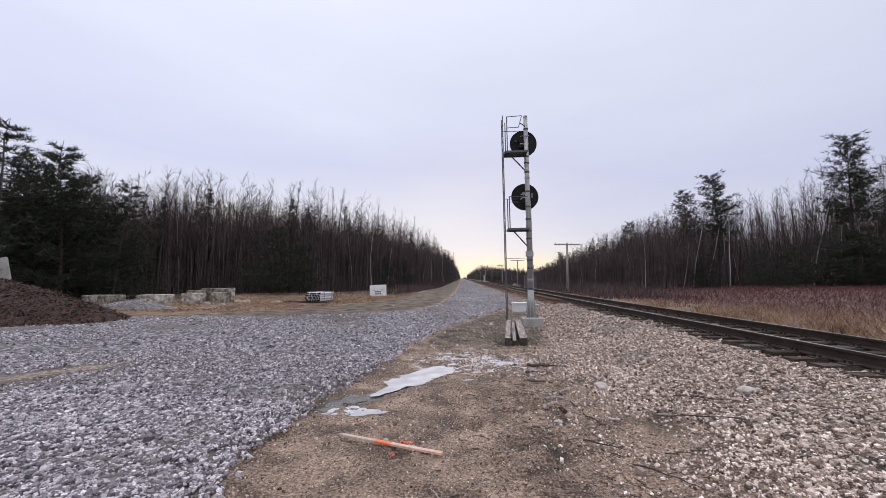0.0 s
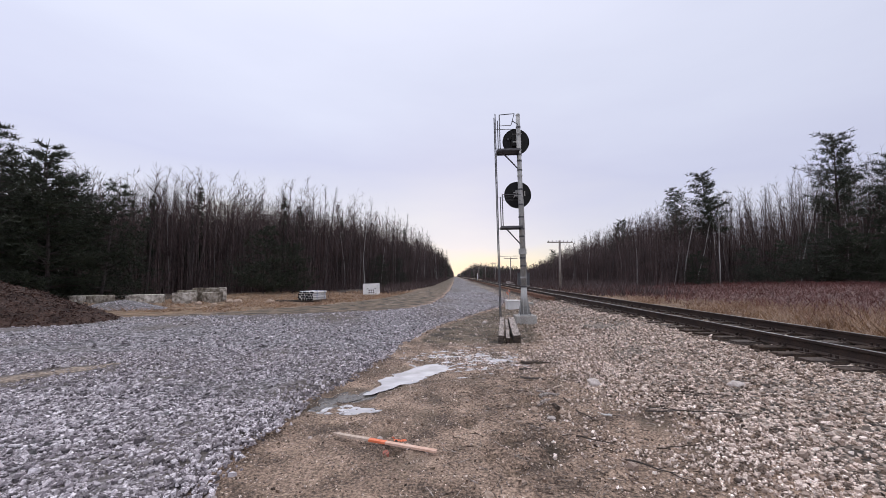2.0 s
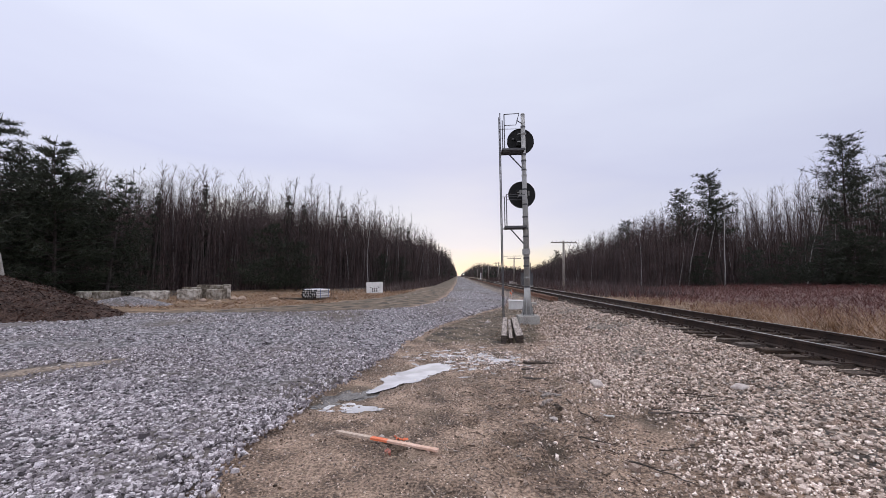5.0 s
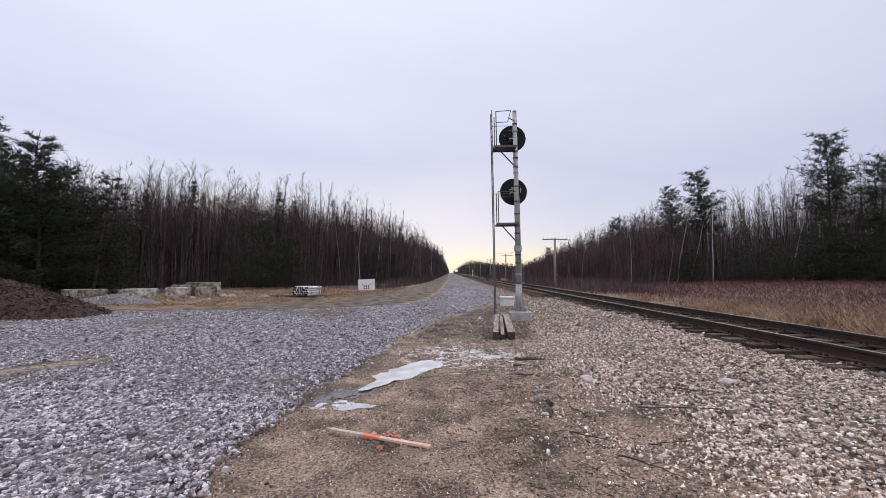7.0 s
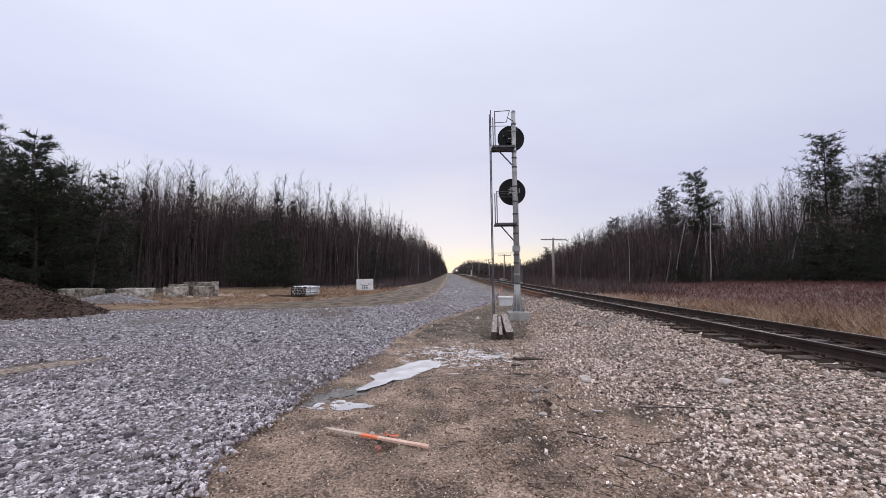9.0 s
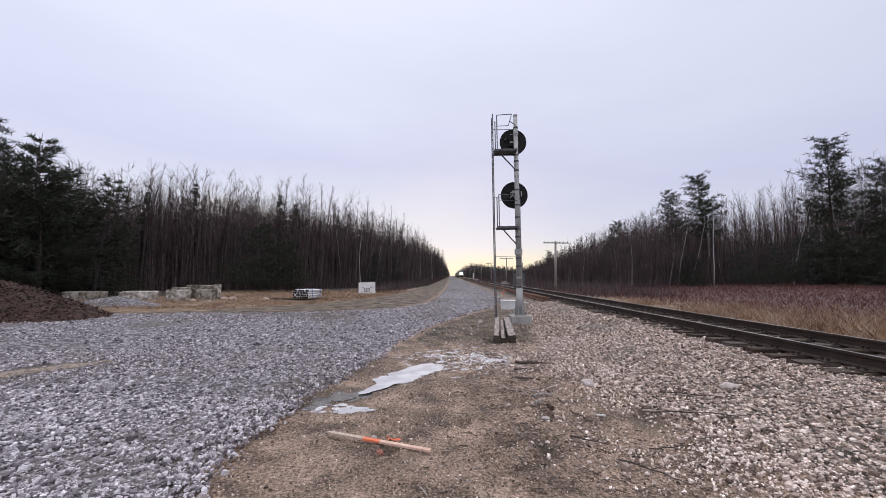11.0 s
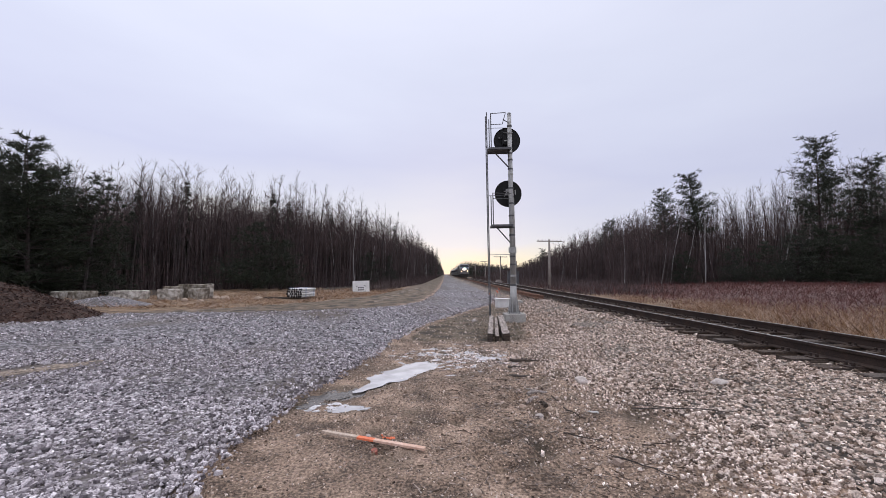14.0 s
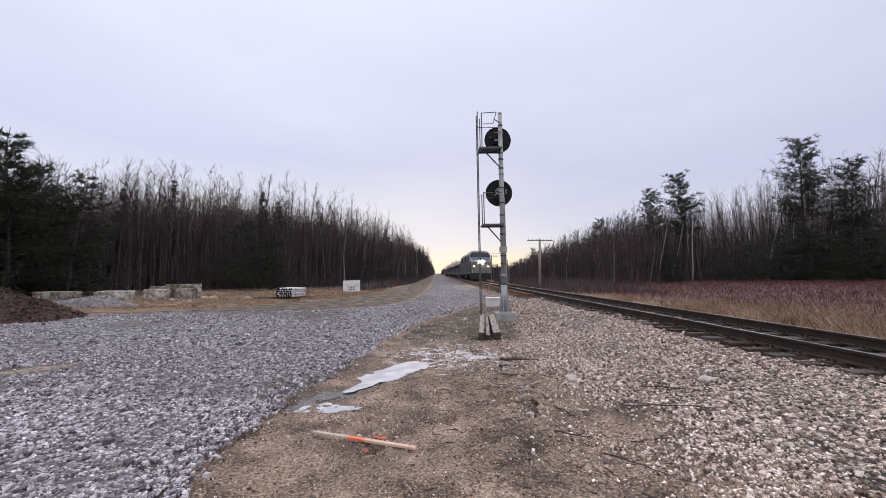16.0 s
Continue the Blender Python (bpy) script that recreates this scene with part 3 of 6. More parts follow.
stones("pebbles", spread(5000, -0.8, 3.6, 9.0, 26, lambda x, y, r: curve_of(ROAD_RIGHT, y) - 0.1 < x < curve_of(BALLAST_LEFT, y) + 1.0, 0.0, 47), 0.018, M_BALLSLOPE, ground, False, 47)
stones("crumbs", spread(6000, -2.2, 2.4, 2.2, 8.0, lambda x, y, r: curve_of(ROAD_RIGHT, y) - 0.05 < x < curve_of(BALLAST_LEFT, y) + 0.6 and noise.noise((x * 1.3, y * 1.3, 2)) > -0.2 + r.uniform(-0.3, 0.3), 0.0, 48), 0.0095, M_CLOD, ground, False, 48)


def single_stones(parent, mat, size, spots, seed):
    """The nearest stones, one object each, on a few shared meshes."""
    rng = random.Random(seed)
    meshes = []
    for _ in range(8):
        tv, tf = STONE_FINE
        sq = (1, rng.uniform(0.65, 0.9), rng.uniform(0.4, 0.65))
        vs = [tuple(c * q * (1 + rng.uniform(-0.25, 0.25)) for c, q in zip(v, sq)) for v in tv]
        me = bpy.data.meshes.new("stone")
        me.from_pydata(vs, [], [tuple(map(int, t)) for t in tf])
        me.materials.append(mat)
        meshes.append(me)
    for x, y, z in spots:
        ob = new("stone", rng.choice(meshes))
        s = size * rng.lognormvariate(0.1, 0.25)
        ob.matrix_basis = Matrix.Translation((x, y, z + s * 0.45)) @ Euler((rng.uniform(-0.4, 0.4), rng.uniform(-0.4, 0.4), rng.uniform(0, 6.28))).to_matrix().to_4x4() @ Matrix.Diagonal((s, s, s, 1))
        ob.parent = parent


# puddle water lies level in the hollows
def make_puddles():
    """Each pool fills its hollow up to one level; its outline is where the ground comes up through it."""
    pools = (((0, 1, 2), 0.62, "shallow puddle on the dirt, sky reflection painted into its pale water"), ((3,), 0.55, "wet grey mud at the end of a puddle"), ((7,), 0.55, "small puddle of still water on the dirt"), ((8,), 0.4, "shallow puddle of still water by the old ties"),
             ((4,), 0.75, "small pale puddle on the mud"), ((5,), 0.7, "small puddle at the gravel's edge"), ((6,), 0.7, "small pale puddle on the dirt"), ((9,), 0.7, "small puddle at the gravel's edge"))
    mud = ground_z(*PUDDLES[3][:2]) + 0.015
    for members, share, label in pools:
        px, py, a, b, turn, deep = PUDDLES[members[0]]
        level = mud + 0.007 if members == (4,) else mud if members == (3,) else ground_z(px, py) + deep * share
        step, cells = 0.02, []
        reach = int((1.35 if len(members) > 1 else 1.7 * a) / step)
        for i in range(-reach, reach):
            for j in range(-reach, reach):
                x, y = px + i * step, py + j * step
                near = False
                for k in members:
                    qx, qy, qa, qb, qt, _ = PUDDLES[k]
                    c, s = math.cos(radians(qt)), math.sin(radians(qt))
                    u, v = ((x - qx) * c + (y - qy) * s) / qa, (-(x - qx) * s + (y - qy) * c) / qb
                    near |= u * u + v * v < (1.0 if members == (4,) else 2.0) + 0.9 * noise.noise((x * 6, y * 6, 3.3))
                if near and (members == (4,) or ground_z(x, y) < level + 0.012):
                    cells.append((i, j))
        index, verts, faces = {}, [], []
        for i, j in cells:
            f = []
            for di, dj in ((0, 0), (1, 0), (1, 1), (0, 1)):
                key = (i + di, j + dj)
                if key not in index:
                    index[key] = len(verts)
                    verts.append((px + (key[0] - 0.5) * step, py + (key[1] - 0.5) * step, level))
                f.append(index[key])
            faces.append(tuple(f))
        if faces:
            tagged(link_mesh("puddle", verts, faces, M_WETMUD if "mud" in label else M_WATER), label, "puddle", "puddles on the dirt", "structure")


make_puddles()


# ---- railway track ----
def rail_profile(x, top):
    """Section of a flat-bottomed rail: foot, web, head."""
    pts = [(-0.070, -0.18), (0.070, -0.18), (0.070, -0.168), (0.012, -0.145), (0.009, -0.048), (0.036, -0.038), (0.036, -0.006), (0.028, 0.0), (-0.028, 0.0), (-0.036, -0.006), (-0.036, -0.038), (-0.009, -0.048), (-0.012, -0.145), (-0.070, -0.168)]
    return [(x + a, top + b) for a, b in pts]


def make_rail(name, x, top, y0, y1, mats, parent, bright):
    prof = rail_profile(x, top)
    ys = [y0, y1] if y1 - y0 < 30 else list(np.linspace(y0, y1, 24))
    verts = [(px, y, pz) for y in ys for px, pz in prof]
    n, faces, idx = len(prof), [], []
    for j in range(len(ys) - 1):
        for i in range(n):
            k = (i + 1) % n
            faces.append((j * n + i, (j + 1) * n + i, (j + 1) * n + k, j * n + k))
            idx.append(1 if bright and i in (7,) else 0)
    faces += [tuple(range(n)), tuple(reversed(range((len(ys) - 1) * n, len(ys) * n)))]
    idx += [0, 0]
    return link_mesh(name, verts, faces, mats, parent, index=idx)


track = empty("railway_track", Matrix.Identity(4), "single railway track on dark wooden ties", "railway track", kind="structure")
for side in (-1, 1):
    make_rail("rail", TRACK_X + side * 0.753, RAIL_Z, -60, 1400, [M_RAIL, M_RAILTOP], track, True)
tagged(make_rail("spare_rail", 4.93, 0.59, 19.8, 150, [M_RUST], None, False), "long rusty orange spare rail lying on the tie ends", "rail", "spare rails beside the track")
tagged(make_rail("spare_rail", 4.74, 0.585, 20.3, 150, [M_RUST], None, False), "long rusty orange spare rail lying on the tie ends", "rail", "spare rails beside the track")


def make_ties():
    rng = random.Random(5)
    shapes = []
    for k in range(5):
        bm = box((2.6, 0.225, 0.18), (0, 0, 0), 0.012)
        for v in bm.verts:
            v.co += Vector((rng.uniform(-0.02, 0.02), rng.uniform(-0.006, 0.006), rng.uniform(-0.006, 0.006)))
        me = bpy.data.meshes.new("tie")
        bm.to_mesh(me)
        bm.free()
        me.materials.append(M_TRACKTIE)
        shapes.append(me)
    y, k = -4.0, 0
    while k < 260:
        ob = new("tie", rng.choice(shapes))
        ob.parent = track
        ob.matrix_basis = pose(TRACK_X + rng.uniform(-0.07, 0.07), y, TIE_TOP - 0.085 + rng.uniform(-0.012, 0.008), 0, 0, rng.uniform(-1.5, 1.5))
        y += 0.53 + rng.uniform(-0.04, 0.04)
        k += 1
    plate = bpy.data.meshes.new("tie_plate")
    bm = box((0.36, 0.19, 0.02), (0, 0, 0), 0.004)
    for dx in (-0.11, 0.11):
        for dy in (-0.05, 0.05):
            add_box(bm, (0.03, 0.03, 0.05), (dx, dy, 0.03))
    bm.to_mesh(plate)
    bm.free()
    plate.materials.append(M_RAIL)
    for tie in [o for o in track.children if o.name.startswith("tie")][:90]:
        for side in (-1, 1):
            ob = new("tie_plate", plate)
            ob.parent = tie
            ob.matrix_basis = pose(side * 0.753, 0, 0.094)
    far = Tubes()
    while y < 900:
        for a, b in (((-1.3, 0), (1.3, 0)),):
            far.stem((TRACK_X - 1.3, y, TIE_TOP - 0.09), (TRACK_X + 1.3, y, TIE_TOP - 0.09), 0.13, 0.13, 0, 4)
        y += 0.53
    tagged(far.done("far_ties", M_TIE, track), kind="stuff")


make_ties()


# ---- signal mast ----
def make_signal():
    sig = empty("railway_signal", pose(2.44, 13.9, ground_z(2.44, 13.9) - 0.03, 0, -1.4, 0), "grey steel signal mast with two black round heads", "railway signal")
    bm = box((0.70, 0.70, 0.40), (0, 0, 0.12), 0.03)
    part("foundation", bm, M_CONC, sig, "square pale concrete footing")
    part("base_flange", box((0.42, 0.42, 0.03), (0, 0, 0.335), 0.004), M_GALV, sig)
    foot = part("base_cone", rod((0, 0, 0.345), (0, 0, 1.30), 0.135, 0.100, 16), M_GALV, sig, "", True)
    for k in range(8):
        a = math.radians(45 * k + 22)
        bm = bmesh.new()
        ca, sa = math.cos(a), math.sin(a)
        pts = [(0.10, 0.35), (0.20, 0.35), (0.20, 0.40), (0.105, 1.0)]
        vs = []
        for off in (-0.008, 0.008):
            vs.append([bm.verts.new((r * ca - off * sa, r * sa + off * ca, z)) for r, z in pts])
        bm.faces.new(vs[0])
        bm.faces.new(reversed(vs[1]))
        for i in range(4):
            j = (i + 1) % 4
            bm.faces.new((vs[0][i], vs[1][i], vs[1][j], vs[0][j]))
        bmesh.ops.recalc_face_normals(bm, faces=bm.faces)
        part("rib", bm, M_GALV, foot)
    for k in range(4):
        a = math.radians(90 * k + 45)
        part("anchor_bolt", rod((0.24 * math.cos(a), 0.24 * math.sin(a), 0.33), (0.24 * math.cos(a), 0.24 * math.sin(a), 0.43), 0.016, sides=6), M_DARKGALV, sig)
    pole = part("pole", rod((0, 0, 1.28), (0, 0, 7.42), 0.095, 0.073, 18), M_GALV, sig, "galvanised tubular pole", True)
    part("cap", rod((0, 0, 7.42), (0, 0, 7.47), 0.083, 0.06, 16), M_GALV, pole)
    for z in (1.30, 1.62, 2.02, 2.30, 3.05, 3.32, 3.74, 4.18, 4.47, 4.72, 5.22, 5.42, 5.75, 5.98, 6.72, 6.98):
        r = 0.095 - 0.022 * (z - 1.28) / 6 + 0.012
        part("clamp_band", rod((0, 0, z - 0.028), (0, 0, z + 0.028), r, sides=16), M_DARKGALV if int(z * 100) % 3 else M_GALV, pole)
    part("junction_box", box((0.25, 0.16, 0.20), (0, -0.02, 2.52), 0.012), M_GALV, sig, "grey steel cable box round the pole")
    part("conduit", rod((0.11, 0.05, 0.6), (0.10, 0.05, 4.4), 0.018, sides=8), M_GALV, sig)
    for z, off in ((6.53, -0.06), (4.58, -0.06)):
        head = empty("signal_head", pose(off, 0.26, z), "", "")
        head.parent = sig
        bm = bmesh.new()
        bmesh.ops.create_cone(bm, cap_ends=True, segments=48, radius1=0.475, radius2=0.475, depth=0.012, matrix=pose(0, 0, 0, 90))
        add_ring = [(0.475, 0.0), (0.485, -0.02), (0.48, -0.03), (0.465, -0.012)]
        vs = []
        for i in range(48):
            t = 2 * math.pi * i / 48
            vs.append([bm.verts.new((r * math.cos(t), y, r * math.sin(t))) for r, y in add_ring])
        for i in range(48):
            for j in range(4):
                bm.faces.new((vs[i][j], vs[(i + 1) % 48][j], vs[(i + 1) % 48][(j + 1) % 4], vs[i][(j + 1) % 4]))
        bmesh.ops.recalc_face_normals(bm, faces=bm.faces)
        part("backplate", bm, M_BLACK, head, "round black backing disc")
        bm = box((0.34, 0.14, 0.36), (0, -0.075, 0.0), 0.03)
        hs = part("housing", bm, M_BLACK, head)
        for dx, dz in ((-0.13, 0.1), (0.13, 0.1), (0, -0.12)):
            part("lamp_cover", rod((dx, -0.02, dz), (dx, -0.10, dz), 0.085, 0.07, 16), M_BLACK, hs)
            part("hood", rod((dx, 0.006, dz), (dx, 0.26, dz - 0.02), 0.11, 0.10, 16), M_BLACK, hs)
        part("bracket", box((0.30, 0.045, 0.045), (0.02, -0.15, -0.04), 0.006), M_GALV, head, "grey steel bracket")
        part("bracket", box((0.05, 0.20, 0.06), (0.07, -0.2, -0.04), 0.006), M_GALV, head)
        if z < 5:
            part("bracket_arm", rod((-0.05, -0.16, 0.05), (-0.17, -0.17, -0.12), 0.016, sides=8), M_GALV, head)
            part("bracket_arm", rod((-0.17, -0.17, 0.05), (0.0, -0.17, 0.09), 0.016, sides=8), M_GALV, head)
            part("bracket_arm", box((0.03, 0.03, 0.17), (0.23, -0.16, 0.02), 0.004), M_GALV, head)
            part("hinge_box", box((0.10, 0.08, 0.10), (-0.05, -0.17, 0.09), 0.012), M_GALV, head)
        else:
            part("latch", rod((-0.28, -0.02, 0.1), (-0.28, -0.06, 0.1), 0.035, sides=12), M_DARKGALV, head)
            part("bracket_arm", rod((-0.12, -0.1, 0.26), (0.2, -0.1, 0.28), 0.014, sides=8), M_GALV, head)
    # ladder, seen almost along its rungs' plane
    lad = empty("ladder", Matrix.Identity(4), "", "")
    lad.parent = sig
    for y in (-0.42, -0.06):
        part("stile", box((0.030, 0.05, 7.28), (-0.86, y, 3.69), 0.006), M_DARKGALV, lad)
    for k in range(23):
        z = 0.45 + 0.3 * k
        part("rung", rod((-0.86, -0.42, z), (-0.86, -0.06, z), 0.012, sides=8), M_DARKGALV, lad)
    for z in (2.35, 4.45, 6.9):
        part("ladder_stay", box((0.86, 0.03, 0.012), (-0.43, 0.0, z + 0.02), 0.002), M_DARKGALV, lad)
    for z, wide, rail_top, x_post in ((6.04, 0.80, 7.28, -0.72), (3.35, 0.74, 4.48, -0.70)):
        plat = empty("platform", pose(0, 0, z), "", "")
        plat.parent = sig
        for y in (-0.45, 0.12):
            part("side_bar", box((wide, 0.035, 0.07), (-wide / 2 - 0.02, y, 0), 0.004), M_DARKGALV, plat)
        for x in (-wide - 0.0, -0.05):
            part("end_bar", box((0.03, 0.56, 0.07), (x, -0.165, 0), 0.004), M_DARKGALV, plat)
        for k in range(24):
            part("grating_bar", box((0.022, 0.54, 0.03), (-0.07 - (wide - 0.08) * k / 23, -0.165, 0.015)), M_DARKGALV, plat)
        for k in range(4):
            part("grating_bar", box((wide - 0.04, 0.008, 0.02), (-wide / 2 - 0.02, -0.33 + 0.12 * k, 0.02)), M_DARKGALV, plat)
        for y in (-0.45, 0.10):
            part("rail_post", box((0.032, 0.032, rail_top - z), (x_post, y, (rail_top - z) / 2), 0.004), M_DARKGALV, plat)
        part("brace", rod((-wide * 0.74, -0.165, -0.04), (-0.07, -0.03, -0.56), 0.024, sides=8), M_DARKGALV, plat)
        h = rail_top - z
        if z > 5:
            part("guard_rail", rod((x_post, -0.45, h - 0.01), (-0.20, -0.45, h + 0.02), 0.014, sides=8), M_DARKGALV, plat)
            part("guard_rail", rod((x_post, -0.45, h - 0.40), (-0.32, -0.45, h - 0.39), 0.012, sides=8), M_DARKGALV, plat)
            part("guard_rail", rod((-0.20, -0.45, h + 0.02), (-0.32, -0.45, h - 0.39), 0.012, sides=8), M_DARKGALV, plat)
            part("guard_rail", rod((-0.28, -0.42, h - 0.22), (0.0, -0.02, h - 0.20), 0.016, sides=8), M_DARKGALV, plat)
        else:
            part("guard_rail", rod((x_post, -0.45, h - 0.01), (-0.05, -0.35, h - 0.01), 0.012, sides=8), M_DARKGALV, plat)
            part("guard_rail", rod((x_post, -0.45, h - 0.20), (-0.05, -0.35, h - 0.20), 0.010, sides=8), M_DARKGALV, plat)
    return sig


make_signal()


# ---- trees ----
def bare_tree(seed, height, lean, birch, dense=1.0):
    """Meshes of a leafless tree: trunk and branches."""
    rng = random.Random(seed)
    tr, br = Tubes(), Tubes()
    base_r = 0.0058 * height
    segs, pts = 9, [Vector((0, 0, -0.15))]
    way = Vector((lean * math.cos(seed), lean * math.sin(seed * 1.7), 1))
    for k in range(segs):
        way += Vector((rng.gauss(0, 0.05), rng.gauss(0, 0.05), 0.1))
        pts.append(pts[-1] + way.normalized() * height / segs)
    rad = [base_r * (1 - k / segs) ** 0.85 + 0.008 for k in range(segs + 1)]
    tr.cane(pts, rad, 5)

    def at(t):
        k = min(segs - 1, int(t * segs))
        return pts[k].lerp(pts[k + 1], t * segs - k), (pts[k + 1] - pts[k]).normalized()

    for _ in range(int(25 * dense)):
        t = rng.uniform(0.30, 0.98) ** 0.8
        p, up = at(t)
        a = rng.uniform(0, 6.283)
        ln = height * rng.uniform(0.09, 0.2) * (1.15 - t * 0.85)
        d = Vector((math.cos(a), math.sin(a), 0)) * rng.uniform(0.25, 0.6) + up * rng.uniform(0.7, 1.1)
        r = max(0.010, base_r * (1 - t) * 0.42)
        q = p
        for s in range(3):
            nd = (d + Vector((rng.gauss(0, 0.12), rng.gauss(0, 0.12), 0.12))).normalized()
            e = q + nd * ln / 3
            br.stem(q, e, r * (1 - s * 0.28), r * (0.72 - s * 0.28) if s < 2 else 0.0, 0)
            for _ in range(int(3 * dense + 0.5)):
                td = (nd + Vector((rng.gauss(0, 0.6), rng.gauss(0, 0.6), rng.gauss(0.15, 0.3)))).normalized()
                m0 = q.lerp(e, rng.random())
                m1 = m0 + td * ln * rng.uniform(0.25, 0.5)
                br.stem(m0, m1, 0.0075, 0.0, 0)
                for _ in range(1):
                    m2 = m0.lerp(m1, rng.uniform(0.3, 0.8))
                    sd = (td + Vector((rng.gauss(0, 0.5), rng.gauss(0, 0.5), rng.gauss(0.15, 0.3)))).normalized()
                    br.stem(m2, m2 + sd * ln * rng.uniform(0.12, 0.28), 0.006, 0.0, 0)
            q, d = e, nd
    return tr, br


def bare_tree_thing(seed, height, lean, birch, label):
    tr, br = bare_tree(seed, height, lean, birch)
    ob = empty("bare_tree", pose(0, 0, 0), label, "tree", "leafless trees at the forest edge")
    tr.done("trunk", M_BIRCH if birch else M_BARK, ob)
    br.done("crown", M_TWIG, ob)
    return ob


def conifer_thing(seed, height, spread_r, kind, label):
    """Evergreen: trunk, drooping boughs carrying sprays of needles. kind: pine (open, clear stem) or spruce (narrow cone)."""
    rng = random.Random(seed)
    tr, cr = Tubes(), Tubes()
    r0 = 0.013 * height
    tr.cane([(rng.gauss(0, 0.03), rng.gauss(0, 0.03), height * k / 8 - 0.2 * (k == 0)) for k in range(9)], [r0 * (1 - k / 8) + 0.01 for k in range(9)], 6)
    low = {"pine": 0.42, "bushy": 0.02, "spruce": 0.06}[kind]
    whorls = int(height * {"pine": 2.1, "bushy": 2.6, "spruce": 3.4}[kind])
    for w in range(whorls):
        t = low + (0.985 - low) * (w + rng.uniform(-0.3, 0.3)) / whorls
        t = min(0.985, max(low, t))
        for _ in range(rng.choice((4, 5, 6) if kind != "spruce" else (6, 7, 8))):
            a = rng.uniform(0, 6.283)
            if kind == "spruce":
                ln = spread_r * (1.03 - t) * rng.uniform(0.7, 1.1)
            elif kind == "pine":
                ln = spread_r * (0.35 + 1.1 * math.sin(math.pi * min(1, (1.06 - t) * 0.95)) * 0.7) * rng.uniform(0.45, 1.15)
            else:
                ln = spread_r * (1.0 - 0.85 * t ** 1.6) * rng.uniform(0.6, 1.15)
            if rng.random() < (0.22 if kind == "pine" else 0.06):
                continue
            tilt = {"pine": rng.uniform(0.05, 0.65), "bushy": rng.uniform(-0.15, 0.45), "spruce": rng.uniform(-0.3, 0.1)}[kind]
            d = Vector((math.cos(a), math.sin(a), tilt)).normalized()
            p = Vector((0, 0, height * t))
            e = p + d * ln
            cr.stem(p, e, 0.012 + 0.01 * ln, 0.004, 1)
            sprays = max(3, int(ln * {"pine": 6.2, "bushy": 10.5, "spruce": 9}[kind]))
            for s in range(sprays):
                u = 0.25 + 0.75 * (s + rng.random()) / sprays
                q = p + d * ln * u + Vector((rng.gauss(0, 0.14), rng.gauss(0, 0.14), rng.gauss(0.03, 0.13))) * ln * 0.6
                size = {"pine": 0.35, "bushy": 0.25, "spruce": 0.24}[kind] * rng.uniform(0.7, 1.3)
                for _ in range(8):
                    v = Vector((rng.gauss(0, 1), rng.gauss(0, 1), rng.gauss(0.35, 0.7))).normalized() * size
                    cr.blade(q + v * rng.uniform(-0.2, 0.15), q + v * 0.95 + d * size * 0.3, size * 0.075, 0)
    ob = empty("evergreen_tree", pose(0, 0, 0), label, "tree", "evergreens in the forest")
    tr.done("trunk", M_BARK, ob)
    cr.done("crown", [M_NEEDLE, M_BARK], ob)
    return ob


def put(template, first, x, y, s, turn, rng):
    z = ground_z(x, y) - 0.05
    m = pose(x, y, z, rng.gauss(0, 2.2), rng.gauss(0, 2.5 if x < 0 else 4.5), turn)
    if first:
        template.matrix_basis = m
        template.scale = (s, s, s)
        return template
    ob = copy_thing(template, m)
    ob.scale = (s, s, s)
    return ob


LEFT_EDGE = ((-60, 24), (-34, 27), (-24, 31), (-17, 36), (-12, 41), (-8.6, 52), (-6.2, 70), (-4.6, 100), (-3.5, 150), (-3.0, 220))
RIGHT_EDGE = ((13.0, 200), (13.5, 120), (15, 80), (17, 58), (21, 50), (30, 52), (44, 54), (62, 52), (85, 46))


def along(edge, u):
    """Point and outward-free direction at share u of an edge's length."""
    p = [Vector(q) for q in edge]
    lens = [(p[i + 1] - p[i]).length for i in range(len(p) - 1)]
    d = u * sum(lens)
    for i, n in enumerate(lens):
        if d <= n or i == len(lens) - 1:
            q = p[i].lerp(p[i + 1], d / n)
            way = (p[i + 1] - p[i]).normalized()
            return q, Vector((-way.y, way.x))
        d -= n


def right_tall(x, y):
    """Young growth near the line, older and taller trees away from it and far along it."""
    rise = np.interp(x / y, (0.03, 0.06, 0.1, 0.15, 0.2, 0.26, 0.33, 0.40, 0.48, 0.57, 0.68, 0.85, 1.0, 1.3), (24, 22, 17, 13, 18, 36, 62, 86, 104, 126, 140, 160, 205, 235))
    return float((1.2 + rise * y / 700) / 10.5)


def make_woods():
    rng = random.Random(11)
    grey = [bare_tree_thing(100 + k, 10.5, 0.02 + 0.025 * k, False, "slender leafless grey-brown tree at the forest edge") for k in range(7)]
    birch = [bare_tree_thing(200 + k, 9.5, 0.06 + 0.06 * k, True, "leafless birch with thin pale trunk, leaning") for k in range(4)]
    used = set()

    def plant(pool, x, y, s):
        t = rng.choice(pool)
        put(t, t not in used, x, y, s, rng.uniform(0, 360), rng)
        used.add(t)

    for edge, count, left in ((LEFT_EDGE, 125, True), (RIGHT_EDGE, 90, False)):
        for k in range(count):
            u = ((k + rng.random()) / count) ** (1.25 if left else 0.8)
            q, n = along(edge, u)
            p = q + n * abs(rng.gauss(0.6, 3.2))
            tall = 1.0 if left else right_tall(p.x, p.y)
            plant(birch if rng.random() < (0.17 if left else 0.34) else grey, p.x, p.y, tall * rng.uniform(0.7, 1.12))


